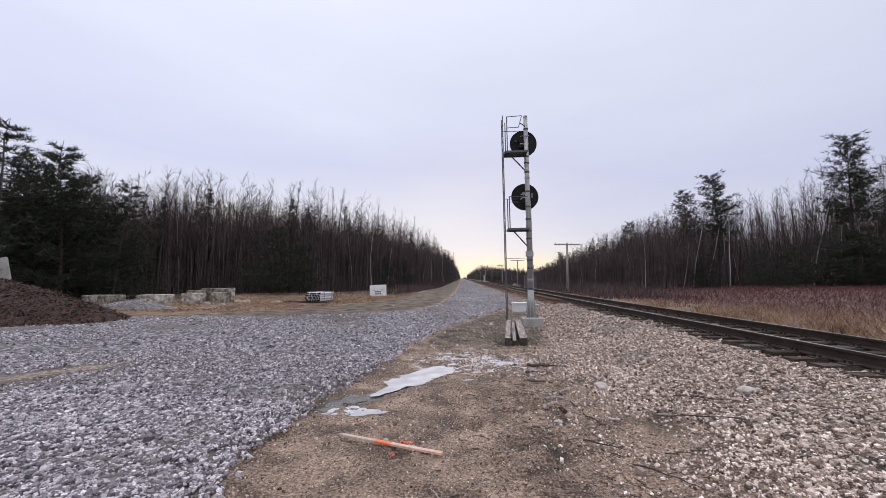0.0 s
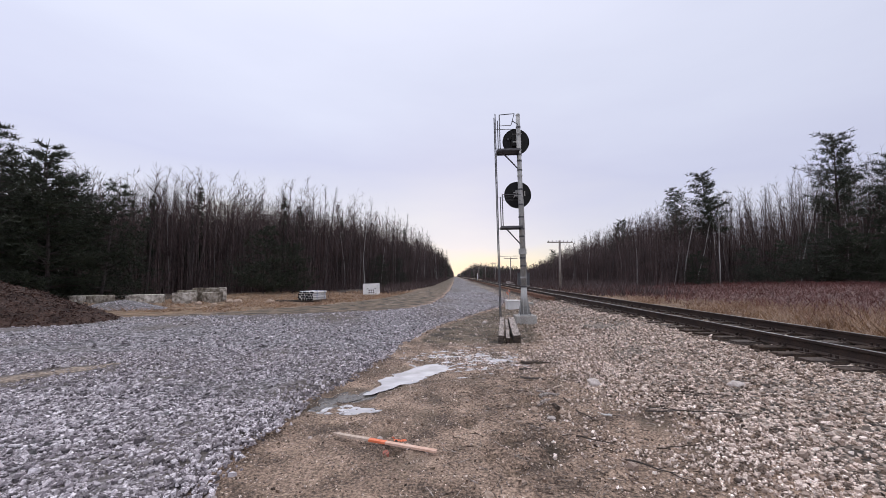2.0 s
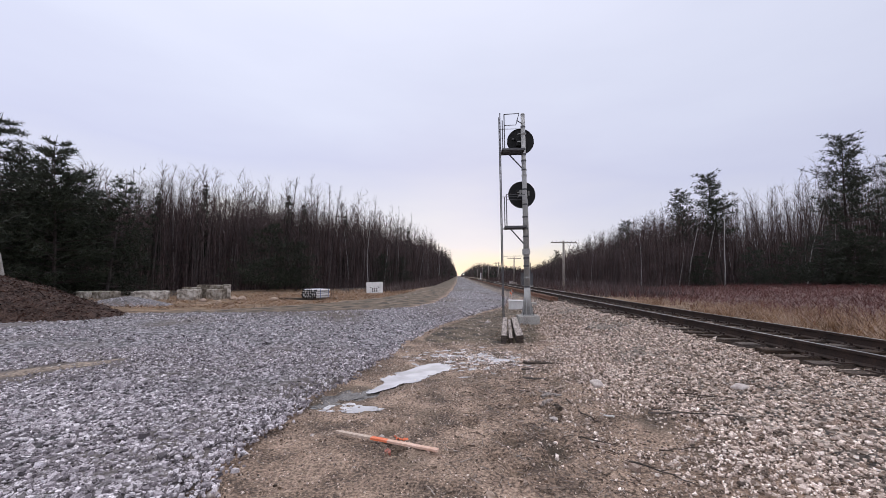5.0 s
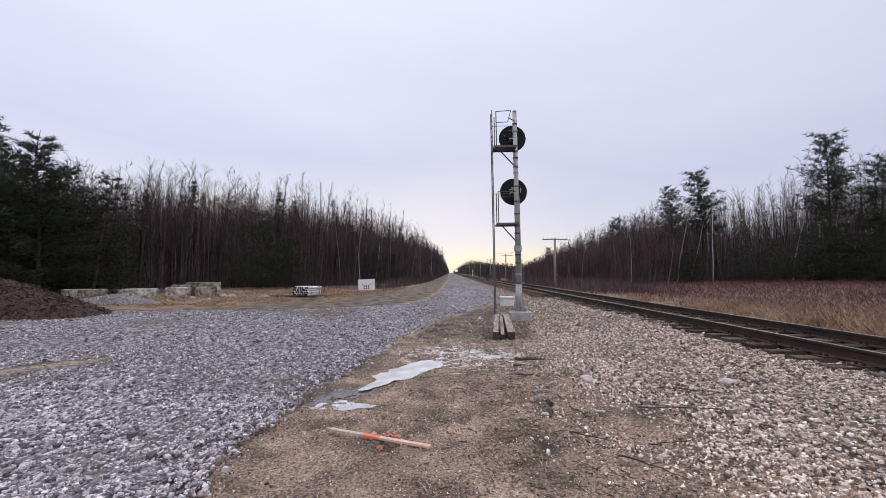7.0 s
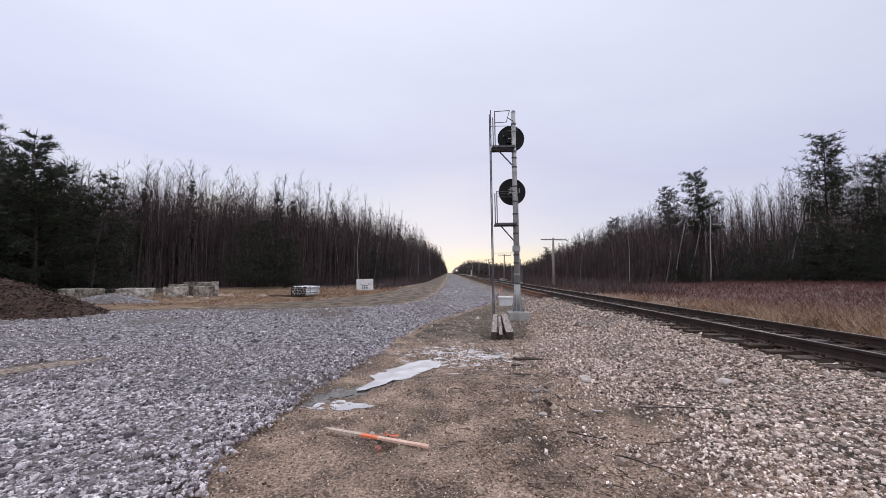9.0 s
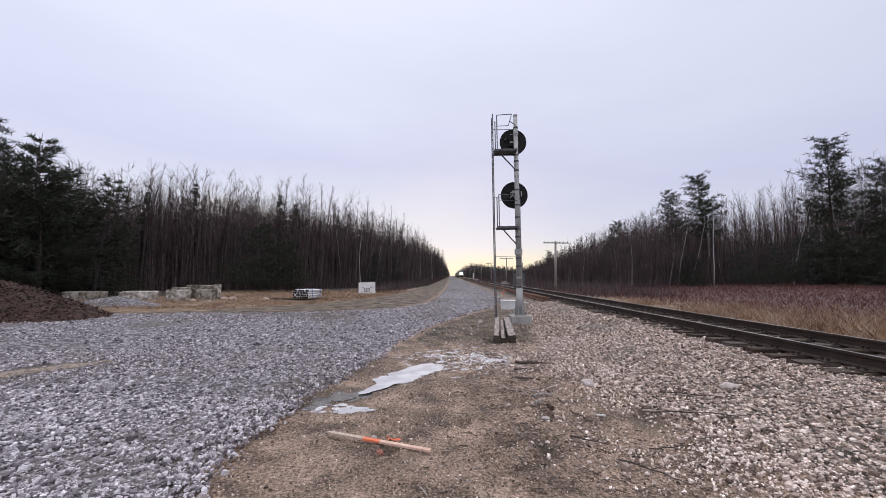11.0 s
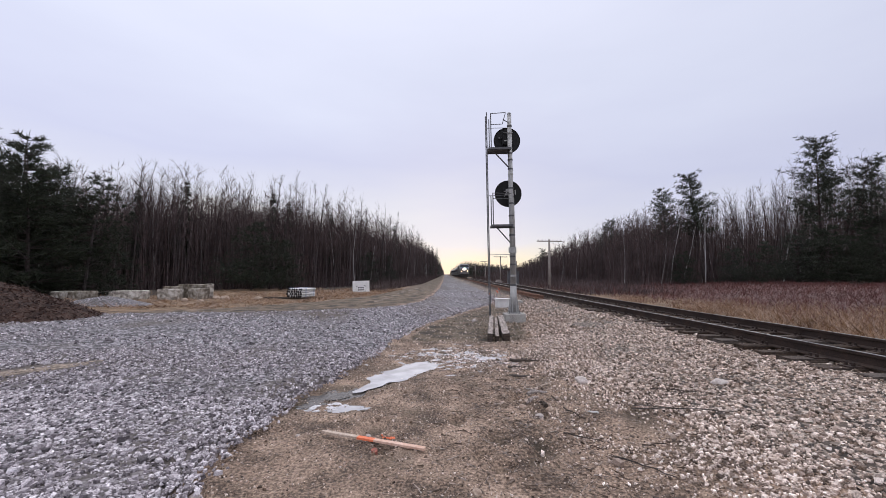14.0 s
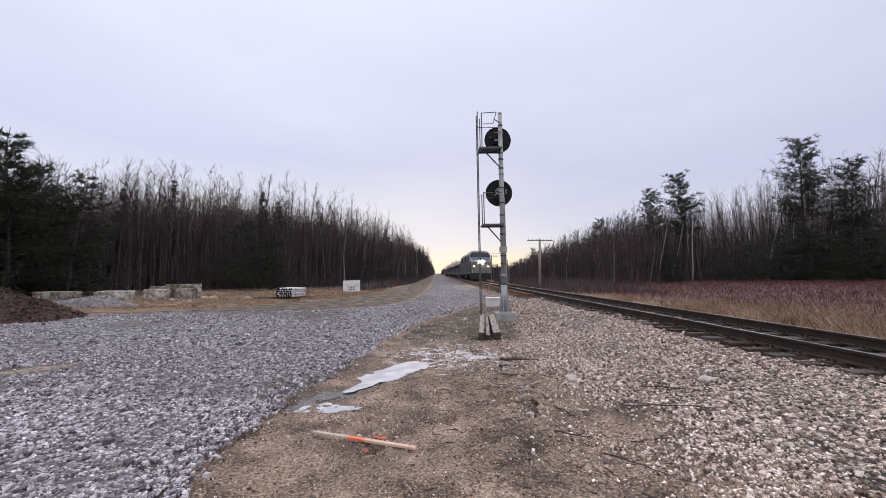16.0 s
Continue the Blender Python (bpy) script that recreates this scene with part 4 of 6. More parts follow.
def make_conifers():
    rng = random.Random(4)
    bushy = conifer_thing(31, 9.0, 3.3, "bushy", "dense dark green pine with boughs down to the ground")
    bushy2 = conifer_thing(37, 6.0, 3.0, "bushy", "low dark green evergreen at the forest edge")
    pine = conifer_thing(41, 16.0, 2.7, "pine", "tall white pine with open layered crown")
    pine2 = conifer_thing(43, 16.0, 2.2, "pine", "tall white pine with ragged open crown")
    spruce = conifer_thing(47, 10.0, 1.7, "spruce", "narrow pointed dark spruce among bare trees")
    sets = (
        (bushy, 9.0, ((-26.0, 20.5, 10.5), (-25.8, 23.6, 10.2), (-26.5, 27, 9.2), (-31, 21, 10.5), (-30, 26, 9.2), (-23.6, 22.4, 9.2), (-28, 24, 9.8), (-23.4, 25.6, 8.2), (47, 51, 9.0), (56, 53, 9.5), (-36, 24, 11))),
        (bushy2, 6.0, ((-16.8, 34.5, 6.3), (-14.6, 35.5, 4.8), (-10.2, 52, 4.6), (44.5, 50, 7.0), (50, 49, 6.2), (38, 52, 5.2), (61, 50, 7.4), (67, 49, 7), (41, 50.5, 5.6), (47.5, 49.5, 7.6), (54, 49, 7.8), (58, 50.5, 8.2), (32, 53, 4.6), (-9.2, 62, 5))),
        (pine, 16.0, ((36, 55, 16.2), (51.5, 54, 20.4), (57.5, 54, 17.6), (25.5, 62, 10.2), (24, 98, 8.0))),
        (pine2, 16.0, ((33.5, 59, 14.6), (72, 54, 18))),
        (spruce, 10.0, ((-25.8, 38, 10.6), (-18.4, 42, 10.4), (-14.4, 49, 9.2), (-17.2, 43, 9.4), (-9.6, 76, 11.2), (-7.6, 96, 11.0), (-6.6, 120, 11.5), (-6.0, 140, 11), (-5.4, 165, 12), (-5, 190, 11.5), (-5, 225, 12), (-27, 34, 9))),
    )
    for t, h, places in sets:
        for k, (x, y, tall) in enumerate(places):
            put(t, k == 0, x, y, tall / h, rng.uniform(0, 360), rng)


def deep_woods(name, edge, count, reach, tall, seed, label):
    """The forest behind its edge: stems, twig haze, and a thick understorey."""
    rng = random.Random(seed)
    w = Tubes()
    for k in range(count):
        q, n = along(edge, rng.random())
        d = rng.uniform(1.0, reach)
        p = q + n * d
        z = ground_z(p.x, p.y) - 0.1
        h = tall(p.x, p.y) * rng.uniform(0.72, 1.08)
        top = Vector((p.x + rng.gauss(0, 0.05) * h, p.y + rng.gauss(0, 0.05) * h, z + h))
        a = Vector((p.x, p.y, z))
        mat = 1 if rng.random() < 0.07 else 0
        r = 0.004 * h * rng.uniform(0.7, 1.3)
        mid = a.lerp(top, 0.55) + Vector((rng.gauss(0, 0.2), rng.gauss(0, 0.2), 0))
        w.stem(a, mid, r, r * 0.5, mat)
        w.stem(mid, top, r * 0.5, 0.0, 2)
        for _ in range(27):
            t = rng.uniform(0.4, 1.0)
            b = a.lerp(mid, t / 0.55) if t < 0.55 else mid.lerp(top, (t - 0.55) / 0.45)
            ln = h * rng.uniform(0.08, 0.18) * (1.25 - 0.75 * t)
            v = Vector((rng.gauss(0, 0.42), rng.gauss(0, 0.42), rng.uniform(0.5, 1.0))).normalized()
            c = b + v * ln
            w.blade(b, c, 0.020, 2)
            for _ in range(2):
                e = b.lerp(c, rng.uniform(0.2, 0.9))
                v2 = (v + Vector((rng.gauss(0, 0.5), rng.gauss(0, 0.5), rng.gauss(0.1, 0.3)))).normalized()
                w.blade(e, e + v2 * ln * 0.75, 0.014, 2)
    for k in range(count * 22):
        q, n = along(edge, rng.random())
        d = abs(rng.gauss(0, 1)) * reach * 0.6
        p = q + n * d
        z = ground_z(p.x, p.y) - 0.1
        deep = smooth(0, 8, d)
        h = tall(p.x, p.y) * (rng.uniform(0.06, 0.2) + deep * rng.uniform(0.1, 0.8))
        lean = Vector((rng.gauss(0, 0.13) * h, rng.gauss(0, 0.13) * h, h))
        w.blade((p.x, p.y, z), Vector((p.x, p.y, z)) + lean, 0.012 + 0.07 * deep * rng.random(), 2)
    for k in range(count * 14):
        q, n = along(edge, rng.random())
        p = q + n * rng.uniform(1.5, reach)
        z = ground_z(p.x, p.y) - 0.1
        h = tall(p.x, p.y) * rng.uniform(0.55, 1.0)
        lean = Vector((rng.gauss(0, 0.045) * h, rng.gauss(0, 0.045) * h, h))
        w.blade((p.x, p.y, z), Vector((p.x, p.y, z)) + lean, 0.016 + 0.022 * rng.random(), 2)
    ob = w.done(name, [M_BARK2, M_BIRCH2, M_BRUSH])
    return tagged(ob, label, "woods", kind="stuff")


def far_woods():
    """Both forest walls as they close in on the straight line ahead."""
    rng = random.Random(77)
    w = Tubes()
    for k in range(4200):
        left = rng.random() < 0.45
        y = 150 * (1200 / 150) ** rng.random()
        inner = -3.0 + 0.001 * y if left else 13.5 + 0.002 * y
        x = inner + (-1 if left else 1) * (abs(rng.gauss(0, 9)) + 0.2)
        h = rng.uniform(7.5, 12.5) * (1.0 if left else float(np.interp(y, (150, 260, 330, 500), (0.42, 0.72, 1.1, 1.15))))
        z = ground_z(x, y)
        w.stem((x, y, z), (x + rng.gauss(0, 0.4), y, z + h), 0.12, 0.0, 0)
        green = rng.random() < (0.22 if left else 0.3)
        for _ in range(26):
            t = rng.uniform(0.08, 1.0)
            reach = (1.15 - t) * (2.4 if green else 1.9)
            a = Vector((x, y, z + h * t))
            v = Vector((rng.gauss(0, 1), rng.gauss(0, 1), rng.gauss(0.4, 0.5)))
            w.blade(a, a + v.normalized() * reach, 0.14 if green else 0.07, 1 if green else 0)
    ob = w.done("far_woods", [M_BRUSH, M_NEEDLE2])
    return tagged(ob, "mixed bare and evergreen forest far along the line", "woods", kind="stuff")


M_BARK2 = material("grey_bark_of_the_woods", (0.044, 0.034, 0.032), (0.118, 0.092, 0.087), 5, 0.9, bump=0.0, fine=40, spread=0.4, island=True)
M_BIRCH2 = material("pale_bark_of_the_woods", (0.15, 0.14, 0.13), (0.34, 0.32, 0.31), 4, 0.8, bump=0.0, fine=22, spread=0.3, island=True)
M_NEEDLE2 = material("far_green_needles", (0.016, 0.026, 0.015), (0.042, 0.058, 0.034), 2, 0.75, bump=0.0, fine=20, spread=0.3, island=True)
make_woods()
make_conifers()
deep_woods("left_woods", LEFT_EDGE, 3700, 24, lambda x, y: 10.8, 21, "deep leafless grey-brown forest with dense understorey")
deep_woods("right_woods", RIGHT_EDGE, 1700, 26, lambda x, y: 10.5 * right_tall(x, y * 0.9), 22, "deep leafless forest of birch and maple beyond the field")
far_woods()


# ---- grasses and brush ----
def make_grass():
    rng = random.Random(8)
    g = Tubes()
    for _ in range(15000):
        y = rng.uniform(17, 40)
        x = curve_of(STRAW_RIGHT, y) + 0.3 - abs(rng.gauss(0, 1)) * 6
        if x < -27 or y > np.interp(x, [q[0] for q in LEFT_EDGE], [q[1] for q in LEFT_EDGE]) + 1 or noise.noise((x * 0.5, y * 0.5, 2)) < -0.12:
            continue
        z, h = ground_z(x, y), rng.uniform(0.03, 0.2) * (1.7 if noise.noise((x * 0.9, y * 0.9, 8)) > 0.25 else 1)
        g.blade((x, y, z - 0.01), (x + rng.gauss(0, 1.2) * h, y + rng.gauss(0, 1.2) * h, z + h), 0.014)
    tagged(g.done("straw_grass", M_STRAW), "dead straw-coloured grass beside the gravel yard", "grass", kind="stuff")
    g = Tubes()
    for _ in range(620):
        cx, cy = 10.4 + abs(rng.gauss(0, 1)) * 3.6, rng.uniform(4, 30)
        if noise.noise((cx * 0.35, cy * 0.22, 4)) < -0.25 + 0.75 * smooth(17, 30, cy) - 0.2 * smooth(16, 8, cy):
            continue
        tall, lean = rng.uniform(0.22, 0.62), Vector((rng.gauss(0, 0.35), rng.gauss(0, 0.35), 0))
        for _ in range(rng.randint(18, 46)):
            x, y = cx + rng.gauss(0, 0.28), cy + rng.gauss(0, 0.28)
            z, h = ground_z(x, y), tall * rng.uniform(0.4, 1.1)
            tip = lean * h + Vector((rng.gauss(0, 0.5) * h, rng.gauss(0, 0.5) * h, h))
            g.blade((x, y, z - 0.02), Vector((x, y, z)) + tip, 0.009)
    tagged(g.done("straw_grass", M_STRAW), "tall dead tan grass beyond the track", "grass", kind="stuff")
    g = Tubes()
    for _ in range(34000):
        x, y = rng.uniform(11, 62), rng.uniform(8, 56)
        if rng.random() > smooth(10, 17, x + 0.05 * y):
            continue
        z, h = ground_z(x, y), rng.uniform(0.12, 0.45) * (1 + 0.9 * noise.noise((x * 0.3, y * 0.3, 12)))
        b = Vector((x + rng.gauss(0, 0.5) * h, y + rng.gauss(0, 0.5) * h, z + h))
        g.blade((x, y, z - 0.02), b, 0.014)
        g.blade(Vector((x, y, z)).lerp(b, 0.4), b + Vector((rng.gauss(0, 0.2), rng.gauss(0, 0.2), 0)), 0.01)
    tagged(g.done("red_brush", M_REDBRUSH), "low red-brown leafless brush covering the field", "brush", kind="stuff")
    g = Tubes()
    for _ in range(13000):
        y = rng.uniform(30, 150)
        x = rng.uniform(9.6, 17) + 0.05 * max(0, 60 - y) * rng.random()
        z, h = ground_z(x, y), rng.uniform(0.3, 1.5) * smooth(8.8, 13, x)
        g.blade((x, y, z - 0.02), (x + rng.gauss(0, 0.35) * h, y + rng.gauss(0, 0.35) * h, z + h), 0.022)
    for _ in range(7000):
        y = rng.uniform(26, 160)
        x = curve_of(STRAW_RIGHT, y) - 0.5 + 0.5 * smooth(40, 70, y) - abs(rng.gauss(0, 1)) * 1.6
        if abs(x + 7.0) < 1.8 and 26 < y < 34.5 or abs(x + 8.7) < 2 and y < 25:
            continue
        z, h = ground_z(x, y), rng.uniform(0.2, 1.1)
        g.blade((x, y, z - 0.02), (x + rng.gauss(0, 0.35) * h, y + rng.gauss(0, 0.35) * h, z + h), 0.02)
    tagged(g.done("scrub", M_BRUSH), "bare brown scrub along the line", "brush", kind="stuff")


make_grass()


# ---- line-side things ----
def pole_thing(h):
    ob = empty("utility_pole", pose(0, 0, 0), "old grey wooden pole with one crossarm beside the track", "utility pole", "line-side poles")
    part("shaft", rod((0, 0, -0.4), (0, 0, h), 0.15, 0.11, 10), M_TIEOLD, ob, "", True)
    arm = part("crossarm", box((2.9, 0.10, 0.12), (0, -0.15, h - 0.22), 0.01), M_TIEOLD, ob)
    for dx in (-1.3, -0.85, -0.4, 0.4, 0.85, 1.3):
        part("insulator", rod((dx, -0.15, h - 0.16), (dx, -0.15, h - 0.02), 0.035, 0.02, 8), M_DARKGALV, arm)
    return ob


def make_poles():
    first = pole_thing(5.6)
    for k, (x, y, lean) in enumerate(((11.9, 45, 0), (12.1, 86, 0.5), (12.3, 118, -3), (12.2, 158, 1), (12.3, 200, 0), (12.4, 250, 0))):
        m = pose(x, y, ground_z(x, y), 0, lean, 0)
        if k:
            copy_thing(first, m)
        else:
            first.matrix_basis = m


make_poles()


def make_cabinet():
    x, y = 9.85, 57
    c = empty("relay_cabinet", pose(x, y, ground_z(x, y)), "weathered grey steel relay cabinet beyond the track", "cabinet")
    part("plinth", box((1.7, 1.0, 0.25), (0, 0, 0.1), 0.02), M_CONC, c)
    part("body", box((1.6, 0.9, 1.75), (0, 0, 1.1), 0.03), M_DARKGALV, c)
    part("roof", box((1.75, 1.05, 0.06), (0, 0, 2.0), 0.02), M_DARKGALV, c)
    d = part("door", box((0.74, 0.03, 1.55), (-0.39, -0.465, 1.1), 0.01), M_DARKGALV, c)
    part("handle", box((0.03, 0.03, 0.16), (-0.08, -0.49, 1.1), 0.005), M_GALV, d)
    part("door", box((0.74, 0.03, 1.55), (0.39, -0.465, 1.1), 0.01), M_DARKGALV, c)
    q = empty("line_post", pose(10.45, 57.5, ground_z(10.45, 57.5)), "thin dark steel post with a small box by the cabinet", "post")
    part("shaft", rod((0, 0, -0.2), (0, 0, 3.5), 0.06, 0.05, 10), M_DARKGALV, q)
    part("box", box((0.28, 0.2, 0.4), (0, -0.1, 1.5), 0.02), M_DARKGALV, q)
    x, y = 8.7, 150
    p = empty("marker_post", pose(x, y, ground_z(x, y)), "white marker post far along the track", "marker post")
    part("post", box((0.35, 0.2, 2.3), (0, 0, 1.15), 0.04), M_WHITE, p)
    part("cap", box((0.42, 0.26, 0.12), (0, 0, 2.34), 0.03), M_WHITE, p)
    for k in range(10):
        row, col = divmod(k, 4)
        x, y = 9.6 + 0.28 * col + 0.14 * row, 74 + 0.2 * row
        t = part("old_tie", box((0.24, 2.6, 0.18), (0, 0, 0), 0.015), M_TIEOLD, None)
        t.matrix_basis = pose(x + 0.1, y, ground_z(x, y) + 0.09 + 0.185 * row, 0, 0, random.uniform(-4, 4))
        tagged(t, "old weathered wooden tie in a heap past the track", "railway tie", "heap of old ties")


make_cabinet()


M_SPLIT = material("split_grey_timber", (0.10, 0.078, 0.066), (0.50, 0.43, 0.39), 4, 0.9, bump=0.7, fine=16, stretch=(4, 1, 4), dist=0.012)


def make_ties_by_signal():
    """Three short old ties lying on the gravel in front of the mast."""
    for k, (x, w, h, turn, roll, lift) in enumerate(((1.20, 0.13, 0.24, -7.0, 3, 0.0), (1.35, 0.09, 0.16, -6.5, 0, -0.03), (1.53, 0.18, 0.23, -5.0, -3, 0.0))):
        bm = box((w, 2.35, h), (0, 0, 0), 0.018)
        bmesh.ops.subdivide_edges(bm, edges=[e for e in bm.edges if e.calc_length() > 1.5], cuts=8)
        for v in bm.verts:
            v.co += Vector((noise.noise(v.co * 6 + Vector((k, 0, 0))), 0, noise.noise(v.co * 7))) * 0.014
        t = part("short_timber", bm, M_SPLIT, None)
        for f in t.data.polygons:
            f.material_index = 0
        t.data.materials.append(M_TIE)
        for f in t.data.polygons:
            if abs(f.normal.y) > 0.8 or f.normal.z < -0.3 or abs(f.normal.x) > 0.8:
                f.material_index = 1
        z0 = ground_z(x, 10.6)
        t.matrix_basis = pose(x + 0.06, 10.75, z0 + 0.16 + lift, 4.5, roll, turn)
        tagged(t, "short old railway tie with split weathered top, dark ends", "railway tie", "three old ties by the signal")


make_ties_by_signal()


def make_small_lineside():
    x, y = 2.85, 19.6
    u = empty("cable_box", pose(x, y, ground_z(x, y), 0, 0, 4), "low white concrete cable box behind the signal mast", "cable box")
    part("body", box((0.62, 0.5, 0.42), (0, 0, 0.17), 0.03), M_WHITE, u)
    part("lid", box((0.70, 0.58, 0.06), (0, 0, 0.41), 0.02), M_WHITE, u)
    x, y = 3.55, 19.9
    s = part("concrete_slab", box((0.7, 0.4, 0.10), (0, 0, 0), 0.02), M_CONC, None)
    s.matrix_basis = pose(x, y, ground_z(x, y) + 0.28, 3, 6, 12)
    bm = box((0.12, 0.12, 0.3), (0, 0, -0.15), 0.01)
    leg = part("foot", bm, M_CONC, s)
    tagged(s, "pale concrete slab on a short foot", "slab")
    for k, (dx, dy, hh) in enumerate(((2.62, 20.6, 0.85), (2.83, 20.9, 0.95), (2.45, 21.6, 0.7))):
        f = empty("survey_flag", pose(dx, dy, ground_z(dx, dy), 0, 4 - 5 * k, 30 * k), "thin survey stake with orange ribbon", "survey flag", "survey flags by the signal")
        part("wire", rod((0, 0, -0.1), (0, 0, hh), 0.012, sides=6), M_LATH, f)
        bm = bmesh.new()
        rows = []
        for i in range(5):
            rows.append([bm.verts.new((0.012 + 0.028 * i, 0.02 * math.sin(i * 1.4 + k), hh - 0.02 - 0.03 * i - j * 0.06)) for j in range(2)])
        for i in range(4):
            bm.faces.new((rows[i][0], rows[i + 1][0], rows[i + 1][1], rows[i][1]))
        bmesh.ops.solidify(bm, geom=bm.faces, thickness=0.004)
        part("ribbon", bm, M_ORANGE, f, "orange plastic ribbon")


make_small_lineside()


# ---- the yard by the forest ----
def concrete_block(x, y, turn, size, label, tilt=0):
    bm = box(size, (0, 0, 0), 0.035)
    bmesh.ops.subdivide_edges(bm, edges=[e for e in bm.edges if e.calc_length() > 0.3], cuts=5, use_grid_fill=True)
    for v in bm.verts:
        v.co += Vector((noise.noise(v.co * 3 + Vector((x, 0, 0))), noise.noise(v.co * 3 + Vector((0, y, 0))), noise.noise(v.co * 3 + Vector((5, x, 0))))) * 0.035
    b = part("concrete_block", bm, M_CONCOLD, None)
    b.matrix_basis = pose(x, y, ground_z(x, y) + size[2] / 2 - 0.03, tilt, 0, turn)
    return tagged(b, label, "concrete block", "concrete blocks by the woods")


def make_yard():
    for x, y, turn, size, label in (
        (-21.5, 22.5, 4, (1.1, 0.7, 0.42), "low stained concrete block half behind a mulch pile"),
        (-20.25, 22.2, -3, (1.15, 0.7, 0.47), "stained grey concrete block at the woods' edge"),
        (-19.55, 23.9, 8, (0.85, 0.7, 0.36), "darker concrete block set back in the row"),
        (-17.6, 22.3, 24, (1.55, 0.85, 0.52), "pale grey concrete block with streaked face"),
        (-15.4, 22.3, 20, (1.05, 0.85, 0.62), "square concrete block with worn corners"),
        (-16.0, 23.5, 15, (1.0, 0.7, 0.72), "concrete block stacked behind others"),
        (-15.1, 24.0, 6, (1.5, 0.8, 0.84), "long rough concrete block with uneven top"),
        (-14.3, 23.1, -8, (0.85, 0.7, 0.62), "rough concrete block with broken top"),
        (-13.98, 23.6, 30, (0.4, 0.4, 0.88), "upright broken concrete piece"),
    ):
        concrete_block(x, y, turn, size, label)

    def heap(name, cx, cy, rx, ry, h, mat, label, category, seed, rough, spin=0):
        verts, faces = [], []
        n, rings = 56, 26
        for i in range(rings + 1):
            t = i / rings
            for k in range(n):
                a = 2 * math.pi * k / n
                wob = 1 + 0.18 * noise.noise((math.cos(a) * 1.5, math.sin(a) * 1.5, seed))
                ux, uy = rx * t * wob * math.cos(a), ry * t * wob * math.sin(a)
                c, s = math.cos(radians(spin)), math.sin(radians(spin))
                x, y = cx + ux * c - uy * s, cy + ux * s + uy * c
                z = h * max(0.0, (1 - t ** 1.25)) * (1 + 0.25 * noise.noise((x * 0.6, y * 0.6, seed)))
                z += rough * (noise.noise((x * 2.6, y * 2.6, seed)) + 0.6 * noise.noise((x * 7, y * 7, seed))) * (1 - t) ** 0.4 if t < 1 else 0
                verts.append((x, y, ground_z(x, y) + z - (0.04 if t == 1 else 0)))
        for i in range(rings):
            for k in range(n):
                faces.append((i * n + k, (i + 1) * n + k, (i + 1) * n + (k + 1) % n, i * n + (k + 1) % n))
        faces.append(tuple(reversed(range(n))))
        return tagged(link_mesh(name, verts, faces, mat), label, category)

    pile = heap("mulch_mound", -16.6, 13.6, 5.3, 2.5, 1.36, M_MULCH, "long pile of damp red-brown bark mulch", "mulch pile", 3.0, 0.10, -12)
    rng = random.Random(3)
    ch = Tubes()
    for _ in range(7000):
        a, t = rng.uniform(0, 6.283), math.sqrt(rng.random())
        c, s = math.cos(radians(-12)), math.sin(radians(-12))
        ux, uy = 5.3 * t * math.cos(a), 2.5 * t * math.sin(a)
        x, y = -16.6 + ux * c - uy * s, 13.6 + ux * s + uy * c
        z = ground_z(x, y) + 1.36 * (1 - t ** 1.25) * (1 + 0.25 * noise.noise((x * 0.6, y * 0.6, 3.0))) + 0.02
        v = Vector((rng.gauss(0, 1), rng.gauss(0, 1), rng.gauss(0, 0.6))).normalized() * rng.uniform(0.05, 0.16)
        ch.blade((x, y, z), Vector((x, y, z)) + v, 0.025)
    tagged(ch.done("bark_litter", M_MULCHCHIP, pile), kind="stuff")
    heap("gravel_mound", -15.9, 18.7, 2.1, 1.2, 0.40, M_GRAVEL, "small low heap of grey gravel", "gravel heap", 8.0, 0.03)
    # bundle of pipes on timbers
    x, y = -8.75, 24.4
    z = ground_z(x, y)
    for dx, dy, ln in ((-0.75, -0.45, 2.7), (0.2, 0.35, 2.0)):
        t = part("timber_skid", box((ln, 0.14, 0.12), (0, 0, 0), 0.01), M_TIE, None)
        t.matrix_basis = pose(x + dx, y + dy, z + 0.06, 0, 0, 3)
        tagged(t, "dark timber skid under a pipe bundle", "timber", "timber skids")
    b = empty("pipe_bundle", pose(x, y, z + 0.12, 0, 0, -12), "strapped bundle of white plastic pipes with dark ends", "pipe bundle")
    for r in range(4):
        for k in range(7):
            px, pz = -0.5 + 0.15 * k + (0.04 if r % 2 else 0), 0.07 + 0.135 * r
            cut = random.uniform(-0.10, 0.05)
            pipe = part("pipe", rod((px, -0.75 + cut, pz), (px, 0.75 + cut, pz), 0.066, sides=12), M_WHITE, b, "", True)
            # a black disc covers the near end of each solid pipe
            part("end_plug", rod((px, -0.762 + cut, pz), (px, -0.74 + cut, pz), 0.062, sides=12), M_BLACK, pipe)
    for yy in (-0.45, 0.45):
        part("strap", box((1.10, 0.05, 0.006), (-0.03, yy, 0.553)), M_STRAP, b, "blue strap")
        for xx in (-0.585, 0.545):
            part("strap", box((0.006, 0.05, 0.55), (xx, yy, 0.28)), M_STRAP, b, "blue strap")
    # white board with dark holes
    x, y = -7.15, 34.1
    s = empty("white_board", pose(x, y, ground_z(x, y), -8, -3, 6), "white panel with dark round holes leaning in the grass", "panel")
    part("panel", box((1.42, 0.10, 0.98), (0, 0, 0.46), 0.02), M_WHITE, s)
